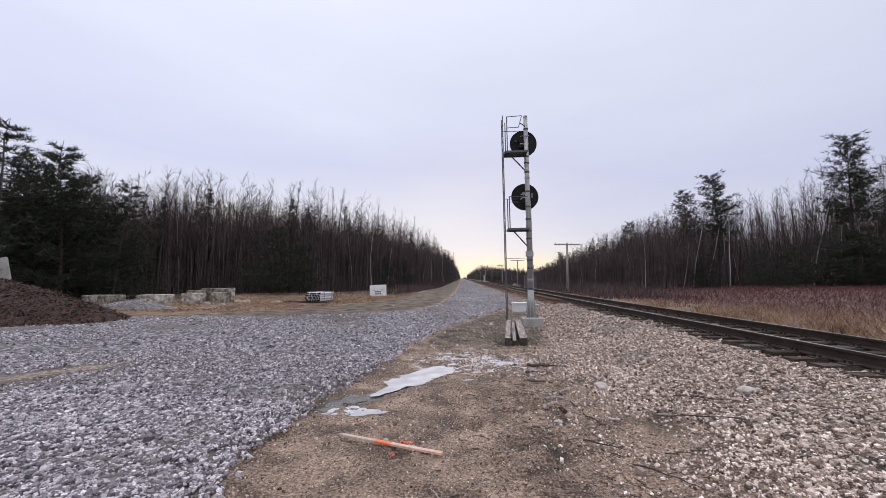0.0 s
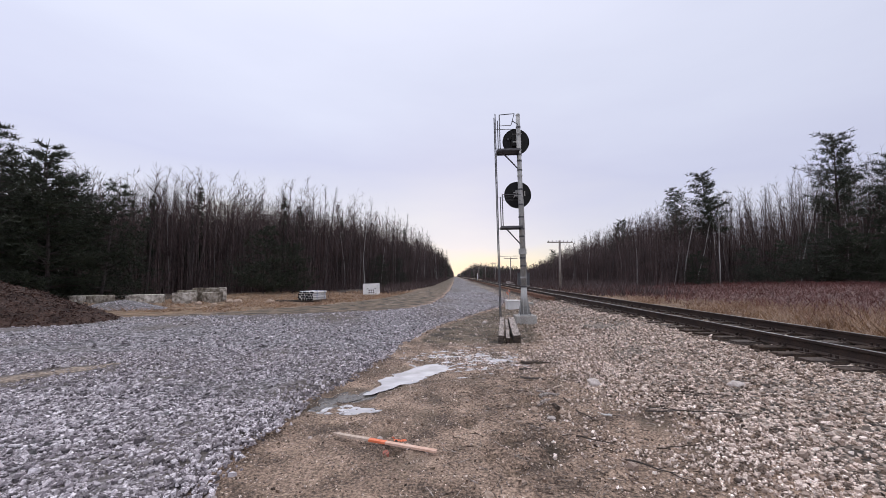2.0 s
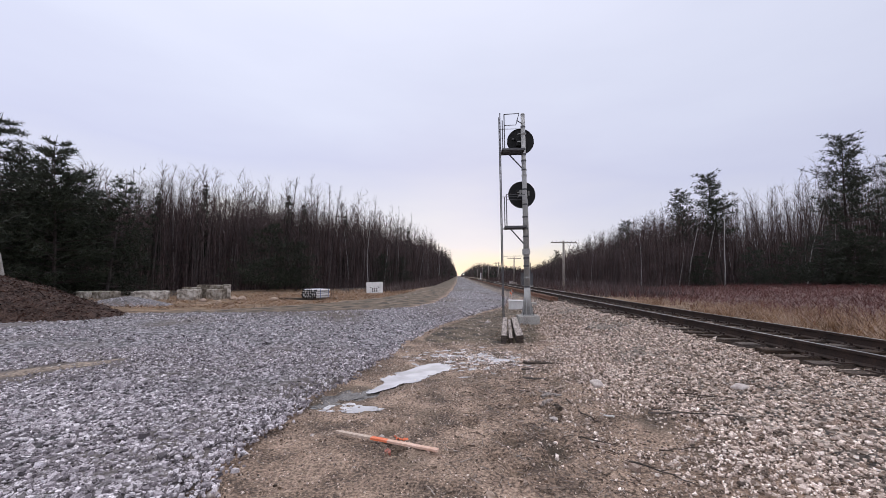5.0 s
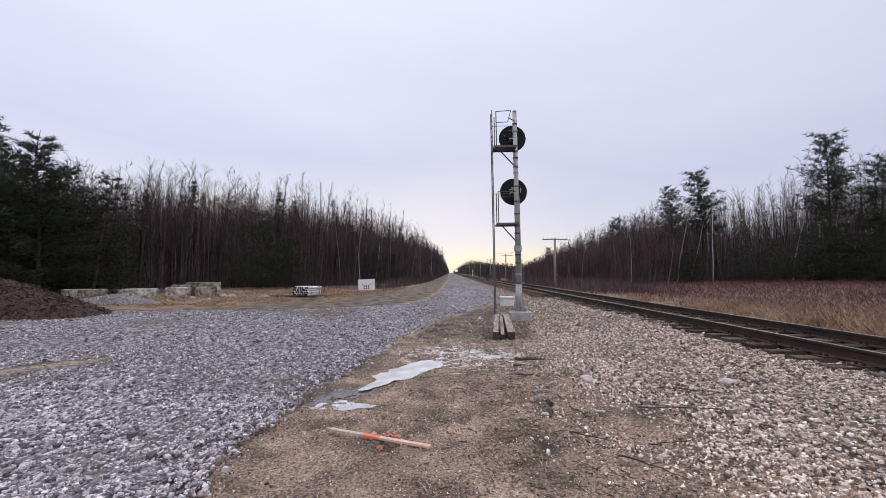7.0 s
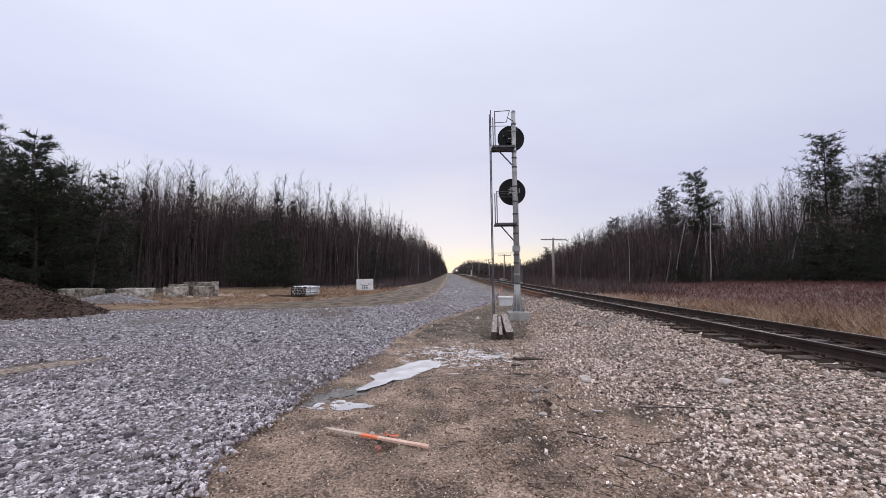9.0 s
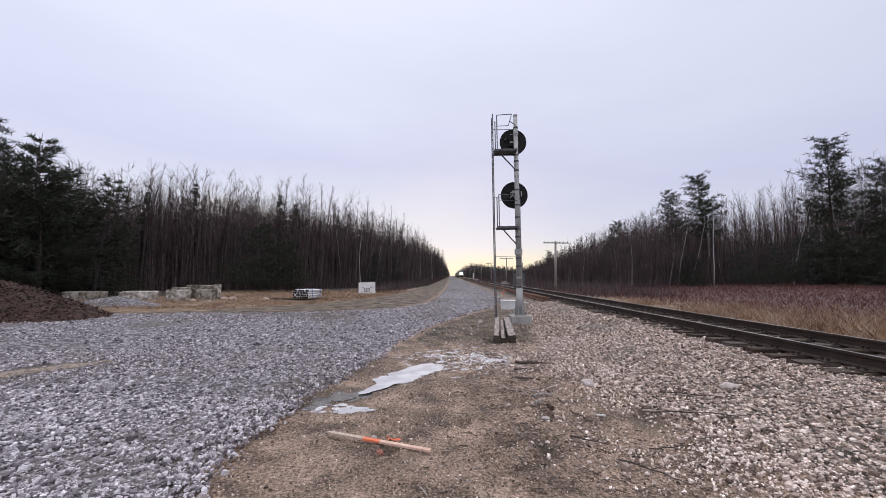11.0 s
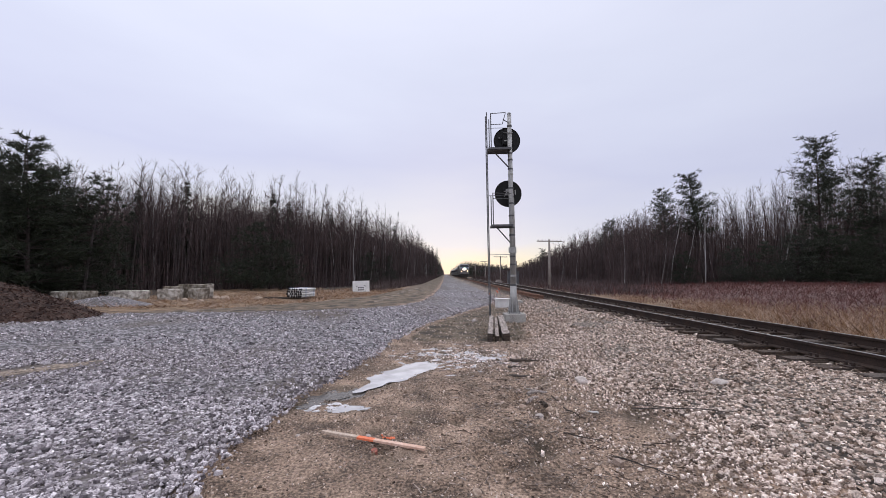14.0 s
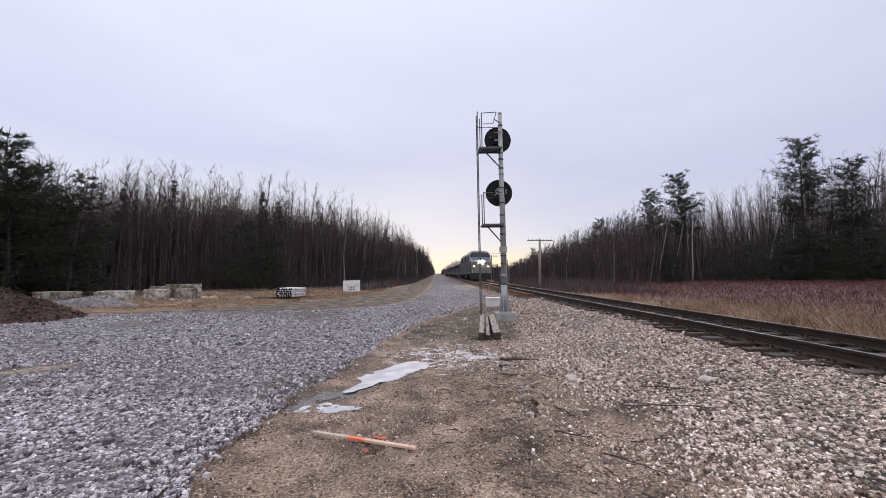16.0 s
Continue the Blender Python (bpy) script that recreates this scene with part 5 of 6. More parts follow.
    for dx, dz in ((-0.18, 0.18), (0.0, 0.18), (0.18, 0.18), (-0.18, 0.36), (0.0, 0.36), (0.18, 0.36)):
        part("hole", rod((dx, -0.056, dz), (dx, -0.045, dz), 0.065, sides=12), M_BLACK, s)
    for side in (-1, 1):
        part("mark", box((0.16, 0.008, 0.05), (side * 0.33, -0.053, 0.5), 0, pose(0, 0, 0, 0, side * 35, 0)), M_BLACK, s)
    part("prop", rod((0.3, 0.5, 0.0), (0.3, 0.05, 0.75), 0.03, sides=8), M_TIEOLD, s)
    # pale machine part rising behind the mulch
    x, y = -23.3, 18.6
    m = empty("trailer_tailgate", pose(x, y, ground_z(x, y), 0, 0, 20), "pale grey steel tailgate behind the mulch pile", "tailgate")
    part("sheet", box((1.6, 0.12, 1.9), (0, 0, 1.35), 0.05, pose(0, 0, 0, 0, -12, 0)), M_CONC, m)
    part("lower_beam", box((1.5, 0.2, 0.18), (0.1, 0, 0.32), 0.03), M_RUSTYEL, m, "dull yellow steel beam")
    for dx in (-0.5, 0.5):
        part("leg", box((0.12, 0.12, 0.6), (dx, 0.1, 0.2), 0.01), M_DARKGALV, m)


M_MULCHCHIP = material("bark_chip", (0.028, 0.013, 0.0095), (0.10, 0.053, 0.038), 3, 0.95, bump=0.0, fine=20, spread=0.5, island=True)
M_STRAP = material("blue_strap", (0.05, 0.10, 0.28), (0.09, 0.16, 0.38), 5, 0.5, bump=0.0, fine=40)
M_RUSTYEL = material("dull_yellow_paint", (0.30, 0.22, 0.08), (0.45, 0.34, 0.14), 3, 0.7, bump=0.1, fine=40)
M_SAND = material("pale_damp_sand", (0.075, 0.055, 0.042), (0.36, 0.285, 0.225), 0.45, 0.85, bump=0.6, fine=20, dist=0.02)
make_yard()


def rock(x, y, size, mat, label, seed, squash=0.55, name="rock"):
    bm = bmesh.new()
    bmesh.ops.create_icosphere(bm, subdivisions=3, radius=1)
    for v in bm.verts:
        k = 1 + 0.30 * noise.noise(v.co * 1.3 + Vector((seed, 0, 0))) + 0.10 * noise.noise(v.co * 3.5 + Vector((0, seed, 0)))
        v.co = Vector((v.co.x * k * size, v.co.y * k * size * 0.75, v.co.z * k * size * squash))
    r = part(name, bm, mat, None, "", True)
    r.matrix_basis = pose(x, y, ground_z(x, y) + size * squash * 0.45, 0, 0, seed * 77)
    return tagged(r, label, "rock", "loose rocks")


def make_rocks():
    for k, (x, y, s, mat, label) in enumerate((
        (1.96, 5.72, 0.105, M_PALESTONE, "pale pinkish stone on the gravel"),
        (3.50, 5.10, 0.10, M_PALESTONE, "smooth pale tan stone on the ballast"),
        (-10.7, 22.8, 0.26, M_TANSTONE, "tan boulder in the dead grass"),
        (-14.0, 21.4, 0.22, M_TANSTONE, "tan rock by the concrete blocks"),
        (-13.0, 21.2, 0.16, M_TANSTONE, "tan rock by the concrete blocks"),
        (-12.5, 22.6, 0.30, M_TANSTONE, "tan rock by the concrete blocks"),
        (-13.2, 23.0, 0.22, M_TANSTONE, "tan rock by the concrete blocks"),
        (1.05, 13.9, 0.10, M_PALESTONE, "small white stone at the road's edge"),
        (1.12, 4.72, 0.055, M_PALESTONE, "small pale stone on the dirt"),
        (0.95, 4.85, 0.06, M_TANSTONE, "small tan stone on the dirt"),
        (-0.75, 4.1, 0.03, M_PALESTONE, "small pale stone on the dirt"),
        (-1.45, 4.05, 0.022, M_PALESTONE, "small pale stone on the dirt"),
        (-2.0, 3.55, 0.05, M_PALESTONE, "pale stone at the gravel's edge"),
        (1.25, 4.75, 0.05, M_TANSTONE, "small tan stone on the dirt"),
        (0.25, 2.95, 0.04, M_TANSTONE, "small tan stone on the dirt"),
        (-1.75, 2.9, 0.045, M_PALESTONE, "pale stone at the gravel's edge"),
    )):
        rock(x, y, s, mat, label, k + 1.3)


M_PALESTONE = material("pale_stone", (0.42, 0.36, 0.33), (0.62, 0.56, 0.53), 6, 0.8, bump=0.3, fine=40, dist=0.01)
M_TANSTONE = material("tan_stone", (0.28, 0.20, 0.15), (0.50, 0.40, 0.32), 4, 0.85, bump=0.3, fine=30, dist=0.01)
make_rocks()


def make_foreground():
    # surveyor's lath lying on the dirt
    a, b = Vector((-1.21, 4.03, 0)), Vector((-0.16, 3.66, 0))
    a.z, b.z = ground_z(a.x, a.y) + 0.03, ground_z(b.x, b.y) + 0.03
    mid, way = (a + b) / 2, (b - a)
    ln = way.length
    st = empty("survey_stake", Matrix.Translation(mid + Vector((0, 0, 0.008))) @ pose(0, 0, 0, 0, -math.degrees(math.asin(way.z / ln)), math.degrees(math.atan2(way.y, way.x))),
               "pointed wooden survey stake with orange paint lying on the dirt", "survey stake")

    def lath(x0, x1, w0, w1, mat, name, label=""):
        bm = bmesh.new()
        vs = []
        for x, w in ((x0, w0), (x1, w1)):
            vs.append([bm.verts.new((x, y, z)) for y, z in ((-w, -0.010), (w, -0.010), (w, 0.010), (-w, 0.010))])
        for i in range(4):
            j = (i + 1) % 4
            bm.faces.new((vs[0][i], vs[0][j], vs[1][j], vs[1][i]))
        bm.faces.new(vs[0])
        bm.faces.new(vs[1])
        bmesh.ops.recalc_face_normals(bm, faces=bm.faces)
        part(name, bm, mat, st, label)

    lath(-ln / 2, -ln / 2 + 0.09, 0.004, 0.023, M_LATH, "point", "bare pointed tip")
    lath(-ln / 2 + 0.09, -ln / 2 + 0.42, 0.023, 0.023, M_LATH, "bare_wood", "bare pale pine")
    lath(-ln / 2 + 0.42, -ln / 2 + 0.60, 0.0232, 0.0232, M_ORANGE, "painted_band", "bright orange paint")
    lath(-ln / 2 + 0.60, ln / 2, 0.023, 0.023, M_LATHORANGE, "head", "faded orange-pink wood")
    # torn ribbon beside the stake
    for k, (x, y, s) in enumerate(((-0.56, 3.97, 0.03), (-0.50, 3.96, 0.035), (-0.60, 4.0, 0.02), (-0.53, 3.91, 0.02))):
        bm = bmesh.new()
        bmesh.ops.create_grid(bm, x_segments=5, y_segments=3, size=1)
        for v in bm.verts:
            v.co = Vector((v.co.x * s, v.co.y * s * 0.5, 0.6 * s * noise.noise((v.co.x * 2, v.co.y * 2, k * 3.0)) + s * 0.4))
        bmesh.ops.solidify(bm, geom=bm.faces, thickness=0.002)
        r = part("ribbon_scrap", bm, M_ORANGE, None)
        r.matrix_basis = pose(x, y, ground_z(x, y), 10, 8, 50 * k)
        tagged(r, "crumpled scrap of orange ribbon on the dirt", "ribbon", "ribbon scraps")
    # red reflector-like cap in a hoof-sized hole
    bm = rod((0, 0, -0.02), (0, 0, 0.03), 0.035, 0.028, 14)
    r = part("red_cap", bm, M_REDCAP, None)
    r.matrix_basis = pose(-0.62, 3.68, ground_z(-0.62, 3.68) + 0.01, 20, 10, 0)
    tagged(r, "small faded red plastic cap in the dirt", "cap")
    # white splinters, sticks and twigs
    rng = random.Random(19)
    for k, (x, y, ln, r, turn, mat, label) in enumerate((
        (1.69, 4.62, 0.24, 0.012, 105, M_WHITE, "white splinter of wood on the gravel"),
        (1.25, 5.45, 0.30, 0.020, 170, M_TIEOLD, "grey broken stick on the dirt"),
        (1.15, 5.2, 0.16, 0.03, 30, M_TIEOLD, "pale broken chunk of wood"),
        (1.05, 5.0, 0.14, 0.022, 60, M_LATH, "pale splinter of wood on the dirt"),
        (1.20, 4.85, 0.16, 0.028, 100, M_TIE, "dark rotten chunk of wood"),
        (2.55, 4.28, 1.05, 0.008, -10, M_TIE, "thin dark twig on the ballast"),
        (2.35, 4.45, 0.5, 0.006, -20, M_TIE, "thin dark twig on the ballast"),
        (1.42, 5.05, 0.2, 0.008, -65, M_TIE, "thin dark twig on the dirt"),
        (1.45, 7.25, 0.5, 0.03, -12, M_TIE, "half-buried dark stick by the puddle"),
        (1.75, 2.75, 0.6, 0.010, -30, M_TIE, "thin dark twig on the ballast"),
        (1.5, 4.6, 0.35, 0.009, -60, M_TIE, "thin dark twig on the dirt"),
        (1.35, 3.9, 0.4, 0.010, -40, M_TIE, "thin dark twig on the dirt"),
        (1.62, 3.3, 0.5, 0.009, -50, M_TIE, "thin dark twig on the dirt"),
        (2.0, 3.7, 0.45, 0.007, 15, M_TIE, "thin dark twig on the ballast"),
        (2.9, 4.9, 0.7, 0.007, -25, M_TIE, "thin dark twig on the ballast"),
        (1.2, 6.3, 0.35, 0.022, -15, M_TIE, "half-buried dark stick on the dirt"),
        (1.3, 6.9, 0.4, 0.02, 5, M_TIE, "half-buried dark stick on the dirt"),
        (0.75, 5.0, 0.12, 0.02, 40, M_LATH, "pale splinter of wood on the dirt"),
        (0.98, 5.12, 0.22, 0.03, 150, M_LATH, "pale broken chunk of wood on the dirt"),
        (1.10, 4.98, 0.18, 0.03, 20, M_SPLIT, "grey split chunk of wood on the dirt"),
        (1.30, 4.6, 0.16, 0.012, 75, M_LATH, "pale splinter of wood on the dirt"),
        (1.45, 5.6, 0.2, 0.012, 10, M_LATH, "pale splinter of wood on the dirt"),
    )):
        t = Tubes()
        pts = [Vector((0, 0, 0))]
        for s in range(6):
            pts.append(pts[-1] + Vector((ln / 6, (0 if mat is M_WHITE else rng.gauss(0, 0.08)) * ln / 6 * 2, rng.gauss(0, 0.01))))
        t.cane(pts, [r * (1 - i * 0.1) for i in range(7)], 6)
        o = t.done("stick", mat)
        if ln > 0.45:
            for s in (2, 3, 4):
                w = Tubes()
                w.cane([pts[s], pts[s] + Vector((ln * 0.12, rng.choice((-1, 1)) * ln * 0.08, 0.03))], [r * 0.6, r * 0.2], 5)
                w.done("twig", mat, o)
        o.matrix_basis = pose(x - ln / 2 * math.cos(radians(turn)), y - ln / 2 * math.sin(radians(turn)), ground_z(x, y) + r + (0.03 if x > 1.3 else 0.0), 0, 0, turn)
        tagged(o, label, "stick", "sticks on the ground")
    # litter of bark chips, twiglets and pebbles on the dirt
    t = Tubes()
    for _ in range(1500):
        x, y = rng.gauss(1.0, 0.55), rng.uniform(2.6, 8.5)
        if x < curve_of(ROAD_RIGHT, y):
            continue
        z = ground_z(x, y) + 0.006
        a = rng.uniform(0, 6.28)
        l2 = rng.uniform(0.02, 0.13)
        t.stem((x, y, z), (x + l2 * math.cos(a), y + l2 * math.sin(a), z + 0.01), rng.uniform(0.003, 0.009), 0.002, 0)
    tagged(t.done("wood_litter", M_LITTER), "dark and pale chips of wood scattered on the dirt", "litter", kind="stuff")


M_LATHORANGE = material("faded_orange_lath", (0.62, 0.38, 0.28), (0.74, 0.52, 0.42), 5, 0.7, bump=0.2, fine=40, dist=0.002)
M_REDCAP = material("faded_red_plastic", (0.30, 0.09, 0.06), (0.42, 0.15, 0.11), 6, 0.6, bump=0.1, fine=40)
M_LITTER = material("wood_chips", (0.08, 0.056, 0.044), (0.36, 0.28, 0.225), 3, 0.9, bump=0.0, fine=20, spread=0.6, island=True)
make_foreground()
for lx, rx, y0, y1 in ((-4.1, -3.5, 21, 44), (-2.75, -2.3, 27, 43)):
    strip("sand_track", lambda y, a=lx: a + 1.4 * smooth(24, 60, y), lambda y, a=rx: a + 1.4 * smooth(24, 60, y), 0.02, M_SAND, list(np.linspace(y0, y1, 50)), 6,
          "pale sandy wheel track beside the road", "track", 0.5)
strip("sand_patch", lambda y: -6.5 + 0.52 * (y - 5.9) - 0.42 * math.sqrt(max(0.02, 1 - ((y - 5.9) / 1.2) ** 2)), lambda y: -6.5 + 0.52 * (y - 5.9) + 0.42 * math.sqrt(max(0.02, 1 - ((y - 5.9) / 1.2) ** 2)), 0.062, M_SAND,
      list(np.linspace(4.75, 7.05, 26)), 12, "thin sandy patch in the gravel yard", "ground", 0.12, 0.25)


def make_ice():
    """Thin broken crusts of old ice round the puddles."""
    rng = random.Random(29)
    spots = [(rng.gauss(0.35, 0.6), rng.gauss(7.65, 0.5), rng.uniform(0.015, 0.06)) for _ in range(190)] + [(rng.gauss(-1.4, 0.25), rng.gauss(4.95, 0.12), rng.uniform(0.03, 0.08)) for _ in range(12)]
    for k, (x, y, s) in enumerate(spots):
        if not curve_of(ROAD_RIGHT, y) + 0.1 < x < curve_of(BALLAST_LEFT, y) + 0.2:
            continue
        bm = bmesh.new()
        n = 14
        ring = []
        for i in range(n):
            a = 2 * math.pi * i / n
            r = s * (1 + 0.55 * noise.noise((math.cos(a) * 1.6, math.sin(a) * 1.6, k * 2.0)))
            px, py = x + 1.5 * r * math.cos(a), y + 0.7 * r * math.sin(a)
            ring.append(bm.verts.new((px, py, ground_z(px, py) + 0.003)))
        mid = bm.verts.new((x, y, ground_z(x, y) + 0.016))
        for i in range(n):
            bm.faces.new((ring[i], ring[(i + 1) % n], mid))
        low = bmesh.ops.extrude_face_region(bm, geom=list(bm.faces))
        for v in low["geom"]:
            if isinstance(v, bmesh.types.BMVert):
                v.co.z -= 0.02
        bmesh.ops.recalc_face_normals(bm, faces=bm.faces)
        tagged(part("ice_crust", bm, M_ICE, None), "thin broken crust of dull white ice on mud", "ice", "ice crusts round the puddles")


make_ice()


def make_verge():
    """Flattened brown weeds and moss between the road and the mast."""
    rng = random.Random(33)
    g = Tubes()
    for _ in range(9000):
        y = rng.uniform(9.2, 36)
        a, b = curve_of(ROAD_RIGHT, y), curve_of(BALLAST_LEFT, y)
        if b - a < 0.3:
            continue
        x = rng.uniform(a - 0.1, b + 0.35)
        if noise.noise((x * 1.1, y * 0.7, 6)) < -0.1:
            continue
        z, h = ground_z(x, y), rng.uniform(0.015, 0.06)
        g.blade((x, y, z - 0.01), (x + rng.gauss(0, 1.3) * h, y + rng.gauss(0, 1.3) * h, z + h), 0.006)
    tagged(g.done("weeds", M_WEED), "flattened brown weeds between road and ballast", "weeds", kind="stuff")


M_WEED = material("brown_weeds", (0.12, 0.092, 0.062), (0.28, 0.215, 0.15), 1.0, 0.9, bump=0.0, fine=8, spread=0.5, island=True)
make_verge()


# ---- train ----
def loft(sections, caps=True):
    """Joins cross-sections, each a (y, [(x, z), ...]) with as many points."""
    bm = bmesh.new()
    rings = [[bm.verts.new((x, y, z)) for x, z in pts] for y, pts in sections]
    n = len(rings[0])
    for a, b in zip(rings, rings[1:]):
        for i in range(n):
            j = (i + 1) % n
            bm.faces.new((a[i], a[j], b[j], b[i]))
    if caps:
        bm.faces.new(reversed(rings[0]))
        bm.faces.new(rings[-1])
    bmesh.ops.recalc_face_normals(bm, faces=bm.faces)
    return bm


def hull(w, low, high, cut=0.45, tuck=0.1):
    """Section of a car body: straight sides, a sloped shoulder, a flat roof."""
    h = w / 2
    return [(-h + tuck, low), (h - tuck, low), (h, low + 0.5), (h, high - cut), (h - cut * 0.45, high - cut * 0.25), (h - cut * 1.4, high), (-h + cut * 1.4, high), (-h + cut * 0.45, high - cut * 0.25), (-h, high - cut), (-h, low + 0.5)]


def bogie(parent, y, base, r):
    b = part("bogie", box((2.3, base + 1.0, 0.35), (0, y, 0.62), 0.06), M_UNDER, parent, "dark cast steel bogie")
    for dy in (-base / 2, base / 2):
        for side in (-1, 1):
            bm = rod((side * 0.72, y + dy, r), (side * 0.85, y + dy, r), r, sides=24)
            add_rod(bm, (side * 0.70, y + dy, r), (side * 0.735, y + dy, r), r + 0.03, sides=24)
            part("wheel", bm, M_UNDER, b)
            part("axle_box", box((0.18, 0.36, 0.32), (side * 1.08, y + dy, r), 0.04), M_UNDER, b)
    return b


def make_locomotive():
    loc = empty("locomotive", pose(TRACK_X, 50, RAIL_Z), "silver and blue diesel locomotive with lit headlights", "locomotive")
    secs = [(0.0, hull(2.75, 1.05, 2.6, 0.25)), (0.25, hull(3.0, 0.92, 2.9, 0.3)), (0.75, hull(3.0, 0.9, 3.25, 0.4)), (1.75, hull(3.05, 0.9, 4.05, 0.55)),
            (2.3, hull(3.05, 0.9, 4.30, 0.55)), (20.6, hull(3.05, 0.9, 4.30, 0.55)), (20.9, hull(2.8, 1.0, 4.1, 0.5))]
    part("body", loft(secs), M_SILVER, loc)

    def panel(name, pts, mat, lift, label=""):
        bm = bmesh.new()
        vs = [bm.verts.new(p) for p in pts]
        f = bm.faces.new(vs)
        bm.normal_update()
        n = f.normal.copy()
        made = bmesh.ops.extrude_face_region(bm, geom=[f])
        for v in made["geom"]:
            if isinstance(v, bmesh.types.BMVert):
                v.co += n * lift
        bmesh.ops.recalc_face_normals(bm, faces=bm.faces)
        return part(name, bm, mat, loc, label)

    # windscreen halves on the slope, blue face below
    for side in (-1, 1):
        panel("windscreen", [(side * 0.03, 0.80, 3.29), (side * 1.22, 0.86, 3.27), (side * 1.12, 1.66, 3.93), (side * 0.03, 1.62, 3.96)][:: side], M_GLASS, 0.10, "dark sloped windscreen")
        panel("nose_panel", [(side * 0.02, 0.17, 2.78), (side * 1.0, 0.19, 2.78), (side * 1.28, 0.72, 3.22), (side * 0.02, 0.70, 3.24)][:: side], M_BLUE, 0.10, "blue painted band under the windscreen")
        panel("corner_window", [(side * 1.24, 0.90, 3.30), (side * 1.47, 1.25, 3.30), (side * 1.40, 1.75, 3.72), (side * 1.14, 1.60, 3.88)][:: side], M_GLASS, 0.04, "dark corner window")
        part("blue_stripe", box((0.012, 18.0, 0.75), (side * 1.532, 11.5, 3.15), 0.004), M_BLUE, loc, "blue band along the side")
        part("red_stripe", box((0.012, 18.0, 0.07), (side * 1.532, 11.5, 2.70), 0.003), M_REDCAP, loc, "thin red stripe")
        part("side_window", box((0.02, 0.8, 0.62), (side * 1.53, 2.75, 3.2), 0.01), M_GLASS, loc)
        part("cab_door", box((0.02, 0.7, 1.9), (side * 1.53, 3.8, 2.3), 0.01), M_SILVER, loc)
        part("vent_grille", box((0.03, 3.2, 0.8), (side * 1.53, 8.6, 3.3), 0.01), M_UNDER, loc)
        part("vent_grille", box((0.03, 4.2, 0.8), (side * 1.53, 16.0, 3.3), 0.01), M_UNDER, loc)
        part("marker_light", rod((side * 0.85, 0.02, 2.62), (side * 0.85, -0.05, 2.62), 0.07, sides=14), M_DARKGALV, loc)
        part("ditch_light", rod((side * 0.98, 0.1, 1.98), (side * 0.98, -0.06, 1.98), 0.10, sides=20), M_LAMP, loc, "lit ditch light")
        part("headlight", rod((side * 0.17, 0.1, 2.62), (side * 0.17, -0.06, 2.62), 0.20, sides=20), M_LAMP2, loc, "lit headlight")
        part("step", box((0.3, 0.4, 0.05), (side * 1.25, 0.35, 0.55), 0.01), M_UNDER, loc)
        part("handrail", rod((side * 1.2, -0.05, 0.9), (side * 1.2, -0.05, 1.5), 0.02, sides=8), M_WHITE, loc)
    part("headlight_housing", box((0.72, 0.14, 0.38), (0, 0.03, 2.62), 0.05), M_UNDER, loc)
    bm = loft([(-0.25, [(-1.25, 0.18), (1.25, 0.18), (1.35, 1.1), (-1.35, 1.1)]), (0.5, [(-1.45, 0.25), (1.45, 0.25), (1.45, 1.15), (-1.45, 1.15)])])
    part("pilot", bm, M_UNDER, loc, "dark plough plate")
    part("coupler", box((0.3, 0.75, 0.3), (0, -0.45, 0.85), 0.05), M_UNDER, loc)
    part("fuel_tank", box((2.6, 5.0, 0.75), (0, 10.4, 0.6), 0.1), M_UNDER, loc)
    part("roof_hatch", box((1.5, 5.5, 0.18), (0, 14.0, 4.36), 0.05), M_UNDER, loc)
    part("horn", rod((0.2, 3.0, 4.42), (0.2, 2.6, 4.45), 0.03, 0.09, 12), M_DARKGALV, loc)
    part("exhaust", box((0.9, 0.7, 0.22), (0, 8.0, 4.38), 0.04), M_UNDER, loc)
    bogie(loc, 4.2, 2.75, 0.51)
    bogie(loc, 16.9, 2.75, 0.51)
    return loc


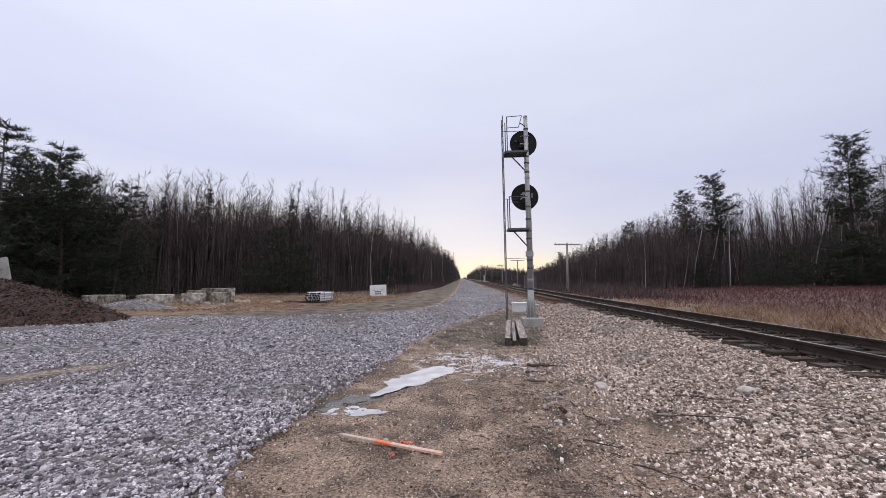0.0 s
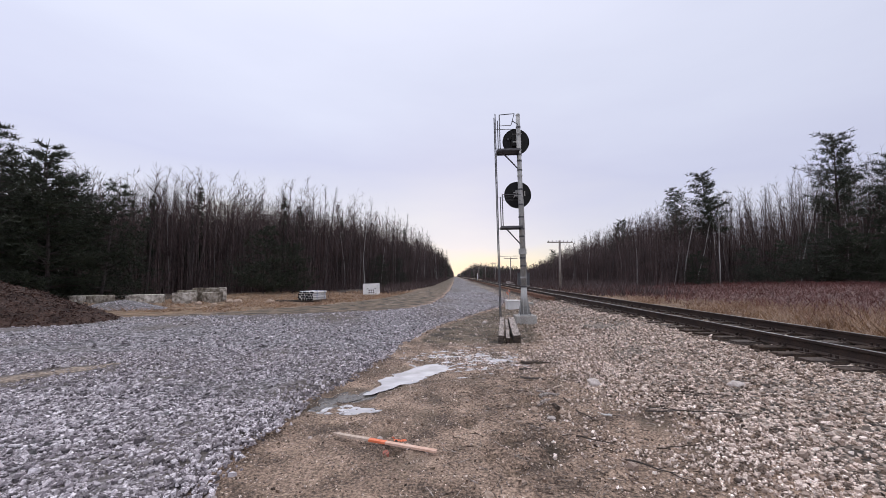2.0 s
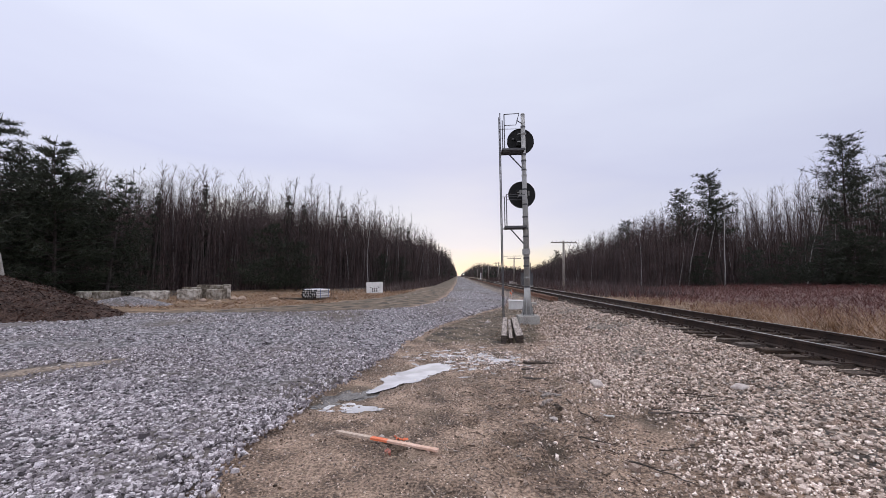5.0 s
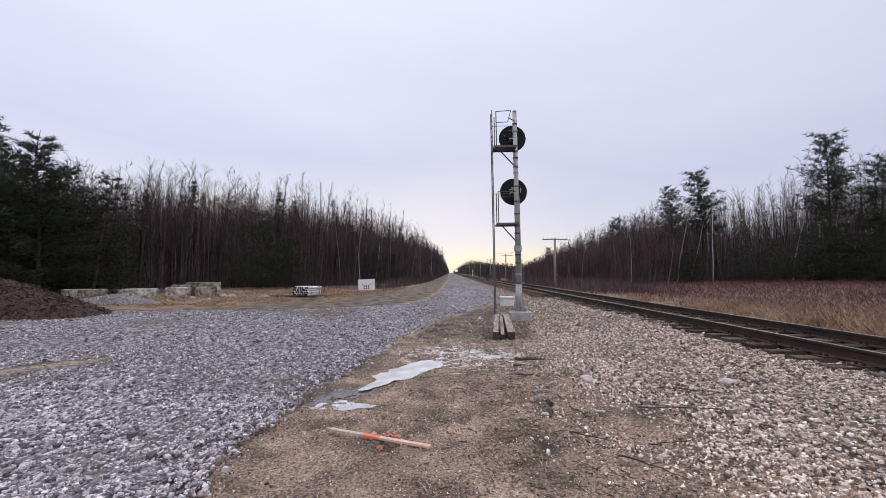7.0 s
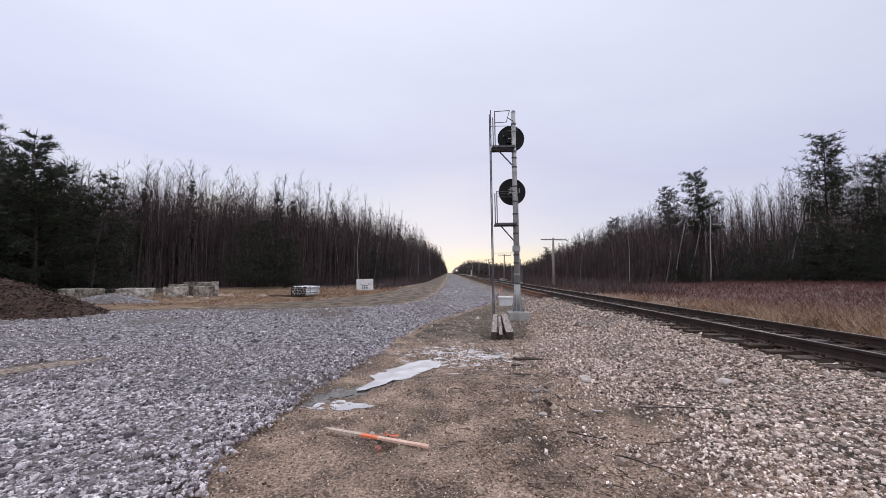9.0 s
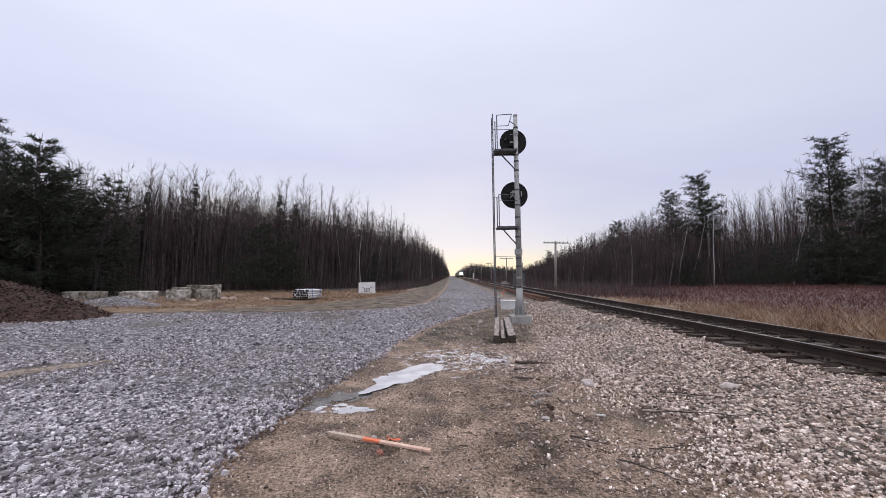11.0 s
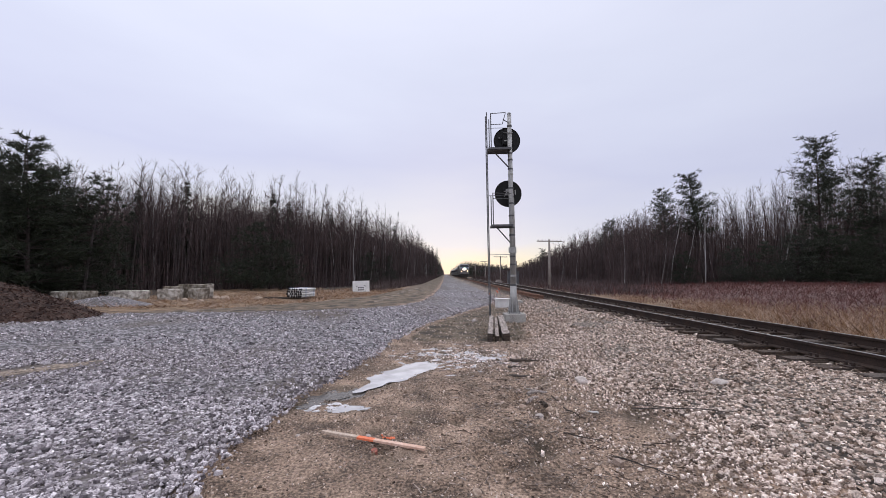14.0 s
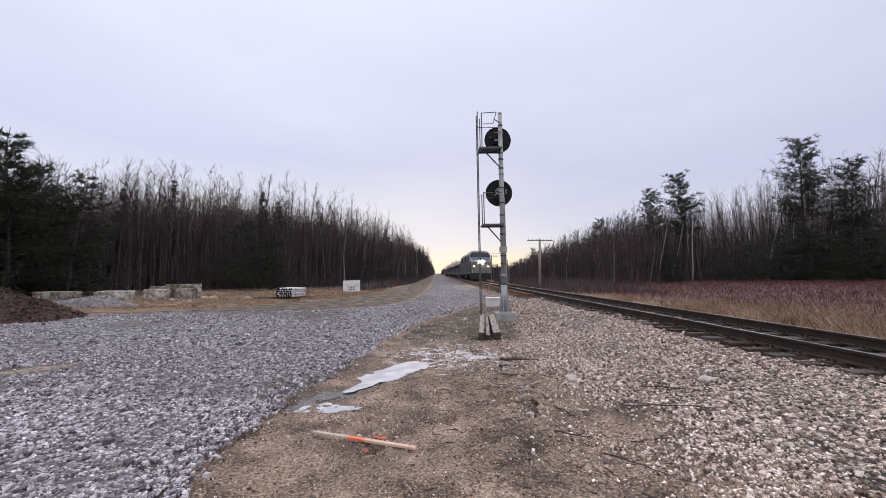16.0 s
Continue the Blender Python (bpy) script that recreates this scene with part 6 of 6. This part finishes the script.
def make_coach():
    c = empty("passenger_car", pose(TRACK_X, 73, RAIL_Z), "fluted silver passenger car with a dark window band", "passenger car", "cars of the train")

    def ring(w, low, high):
        return [(0.5 * w * sx, low + (high - low) * t) for sx, t in ((-0.86, 0), (0.86, 0), (0.98, 0.2), (1.0, 0.45), (0.97, 0.68), (0.86, 0.86), (0.6, 0.97), (0.2, 1.0), (-0.2, 1.0), (-0.6, 0.97), (-0.86, 0.86), (-0.97, 0.68), (-1.0, 0.45), (-0.98, 0.2))]

    part("body", loft([(0.0, ring(3.0, 0.85, 3.8)), (0.3, ring(3.2, 0.75, 3.87)), (25.5, ring(3.2, 0.75, 3.87)), (25.8, ring(3.0, 0.85, 3.8))]), M_SILVER, c)
    for side in (-1, 1):
        part("window_band", box((0.03, 22.5, 0.72), (side * 1.585, 12.9, 2.45), 0.01), M_BLACK, c, "dark window band")
        for k in range(12):
            part("window", box((0.02, 1.45, 0.52), (side * 1.605, 2.7 + 1.86 * k, 2.45), 0.01), M_GLASS, c)
        part("blue_stripe", box((0.02, 25.0, 0.16), (side * 1.60, 12.9, 1.95), 0.004), M_BLUE, c, "blue stripe")
        for dz in (1.2, 1.35, 1.5, 1.65):
            part("flute", box((0.03, 25.0, 0.06), (side * (1.565 + 0.03 * (dz - 1.2)), 12.9, dz), 0.01), M_SILVER, c)
    for y in (-0.25, 26.05):
        part("gangway", box((1.4, 0.55, 2.3), (0, y, 2.1), 0.05), M_UNDER, c)
    part("underframe", box((2.5, 12.0, 0.6), (0, 12.9, 0.6), 0.06), M_UNDER, c)
    part("roof_unit", box((1.6, 3.0, 0.12), (0, 4.0, 3.88), 0.03), M_DARKGALV, c)
    bogie(c, 3.2, 2.6, 0.46)
    bogie(c, 22.6, 2.6, 0.46)
    return c


M_SILVER = material("brushed_steel_paint", (0.12, 0.12, 0.125), (0.20, 0.20, 0.205), 1.2, 0.35, metal=0.5, bump=0.05, fine=30)
M_BLUE = material("deep_blue_paint", (0.030, 0.048, 0.088), (0.045, 0.068, 0.12), 2, 0.45, bump=0.03, fine=30)
M_UNDER = material("grimy_black_steel", (0.012, 0.011, 0.011), (0.035, 0.032, 0.03), 3, 0.8, bump=0.3, fine=30, dist=0.01)
M_GLASS = material("dark_tinted_glass", (0.010, 0.013, 0.018), (0.014, 0.018, 0.024), 1, 0.06, bump=0.0, fine=5)
M_GLASS.node_tree.nodes["Principled BSDF"].inputs["Specular IOR Level"].default_value = 0.12
M_LAMP = material("lit_ditch_lamp", (1.0, 0.62, 0.30), (1.0, 0.68, 0.36), 1, 0.3, bump=0.0, emit=7)
M_LAMP2 = material("lit_head_lamp", (1.0, 0.76, 0.44), (1.0, 0.80, 0.50), 1, 0.3, bump=0.0, emit=520)
TRAIN = [make_locomotive(), make_coach()]
for _ in range(4):
    TRAIN.append(copy_thing(TRAIN[1], pose(TRACK_X, 73, RAIL_Z)))


# ---- the nearest stones, one by one ----
single_stones(road, M_CHIP_ONE, 0.024, spread(420, -4.2, -1.6, 2.3, 3.9, on_road, 0.05, 51)[:280], 61)
single_stones(ballast_bed, M_BALL_ONE, 0.021, spread(460, 1.3, 3.6, 2.6, 4.6, on_ballast, 0.012, 52)[:280], 62)


def motions():
    """The train runs at a steady pace along the straight track towards the road crossing."""
    offset = [0.0] + [22.1 + 26.4 * k for k in range(5)]
    for ob, back in zip(TRAIN, offset):
        walk(ob, [(t * 0.5, pose(TRACK_X, 54.7 + 35.2 * (16 - t * 0.5) + back, RAIL_Z)) for t in range(33)])


motions()
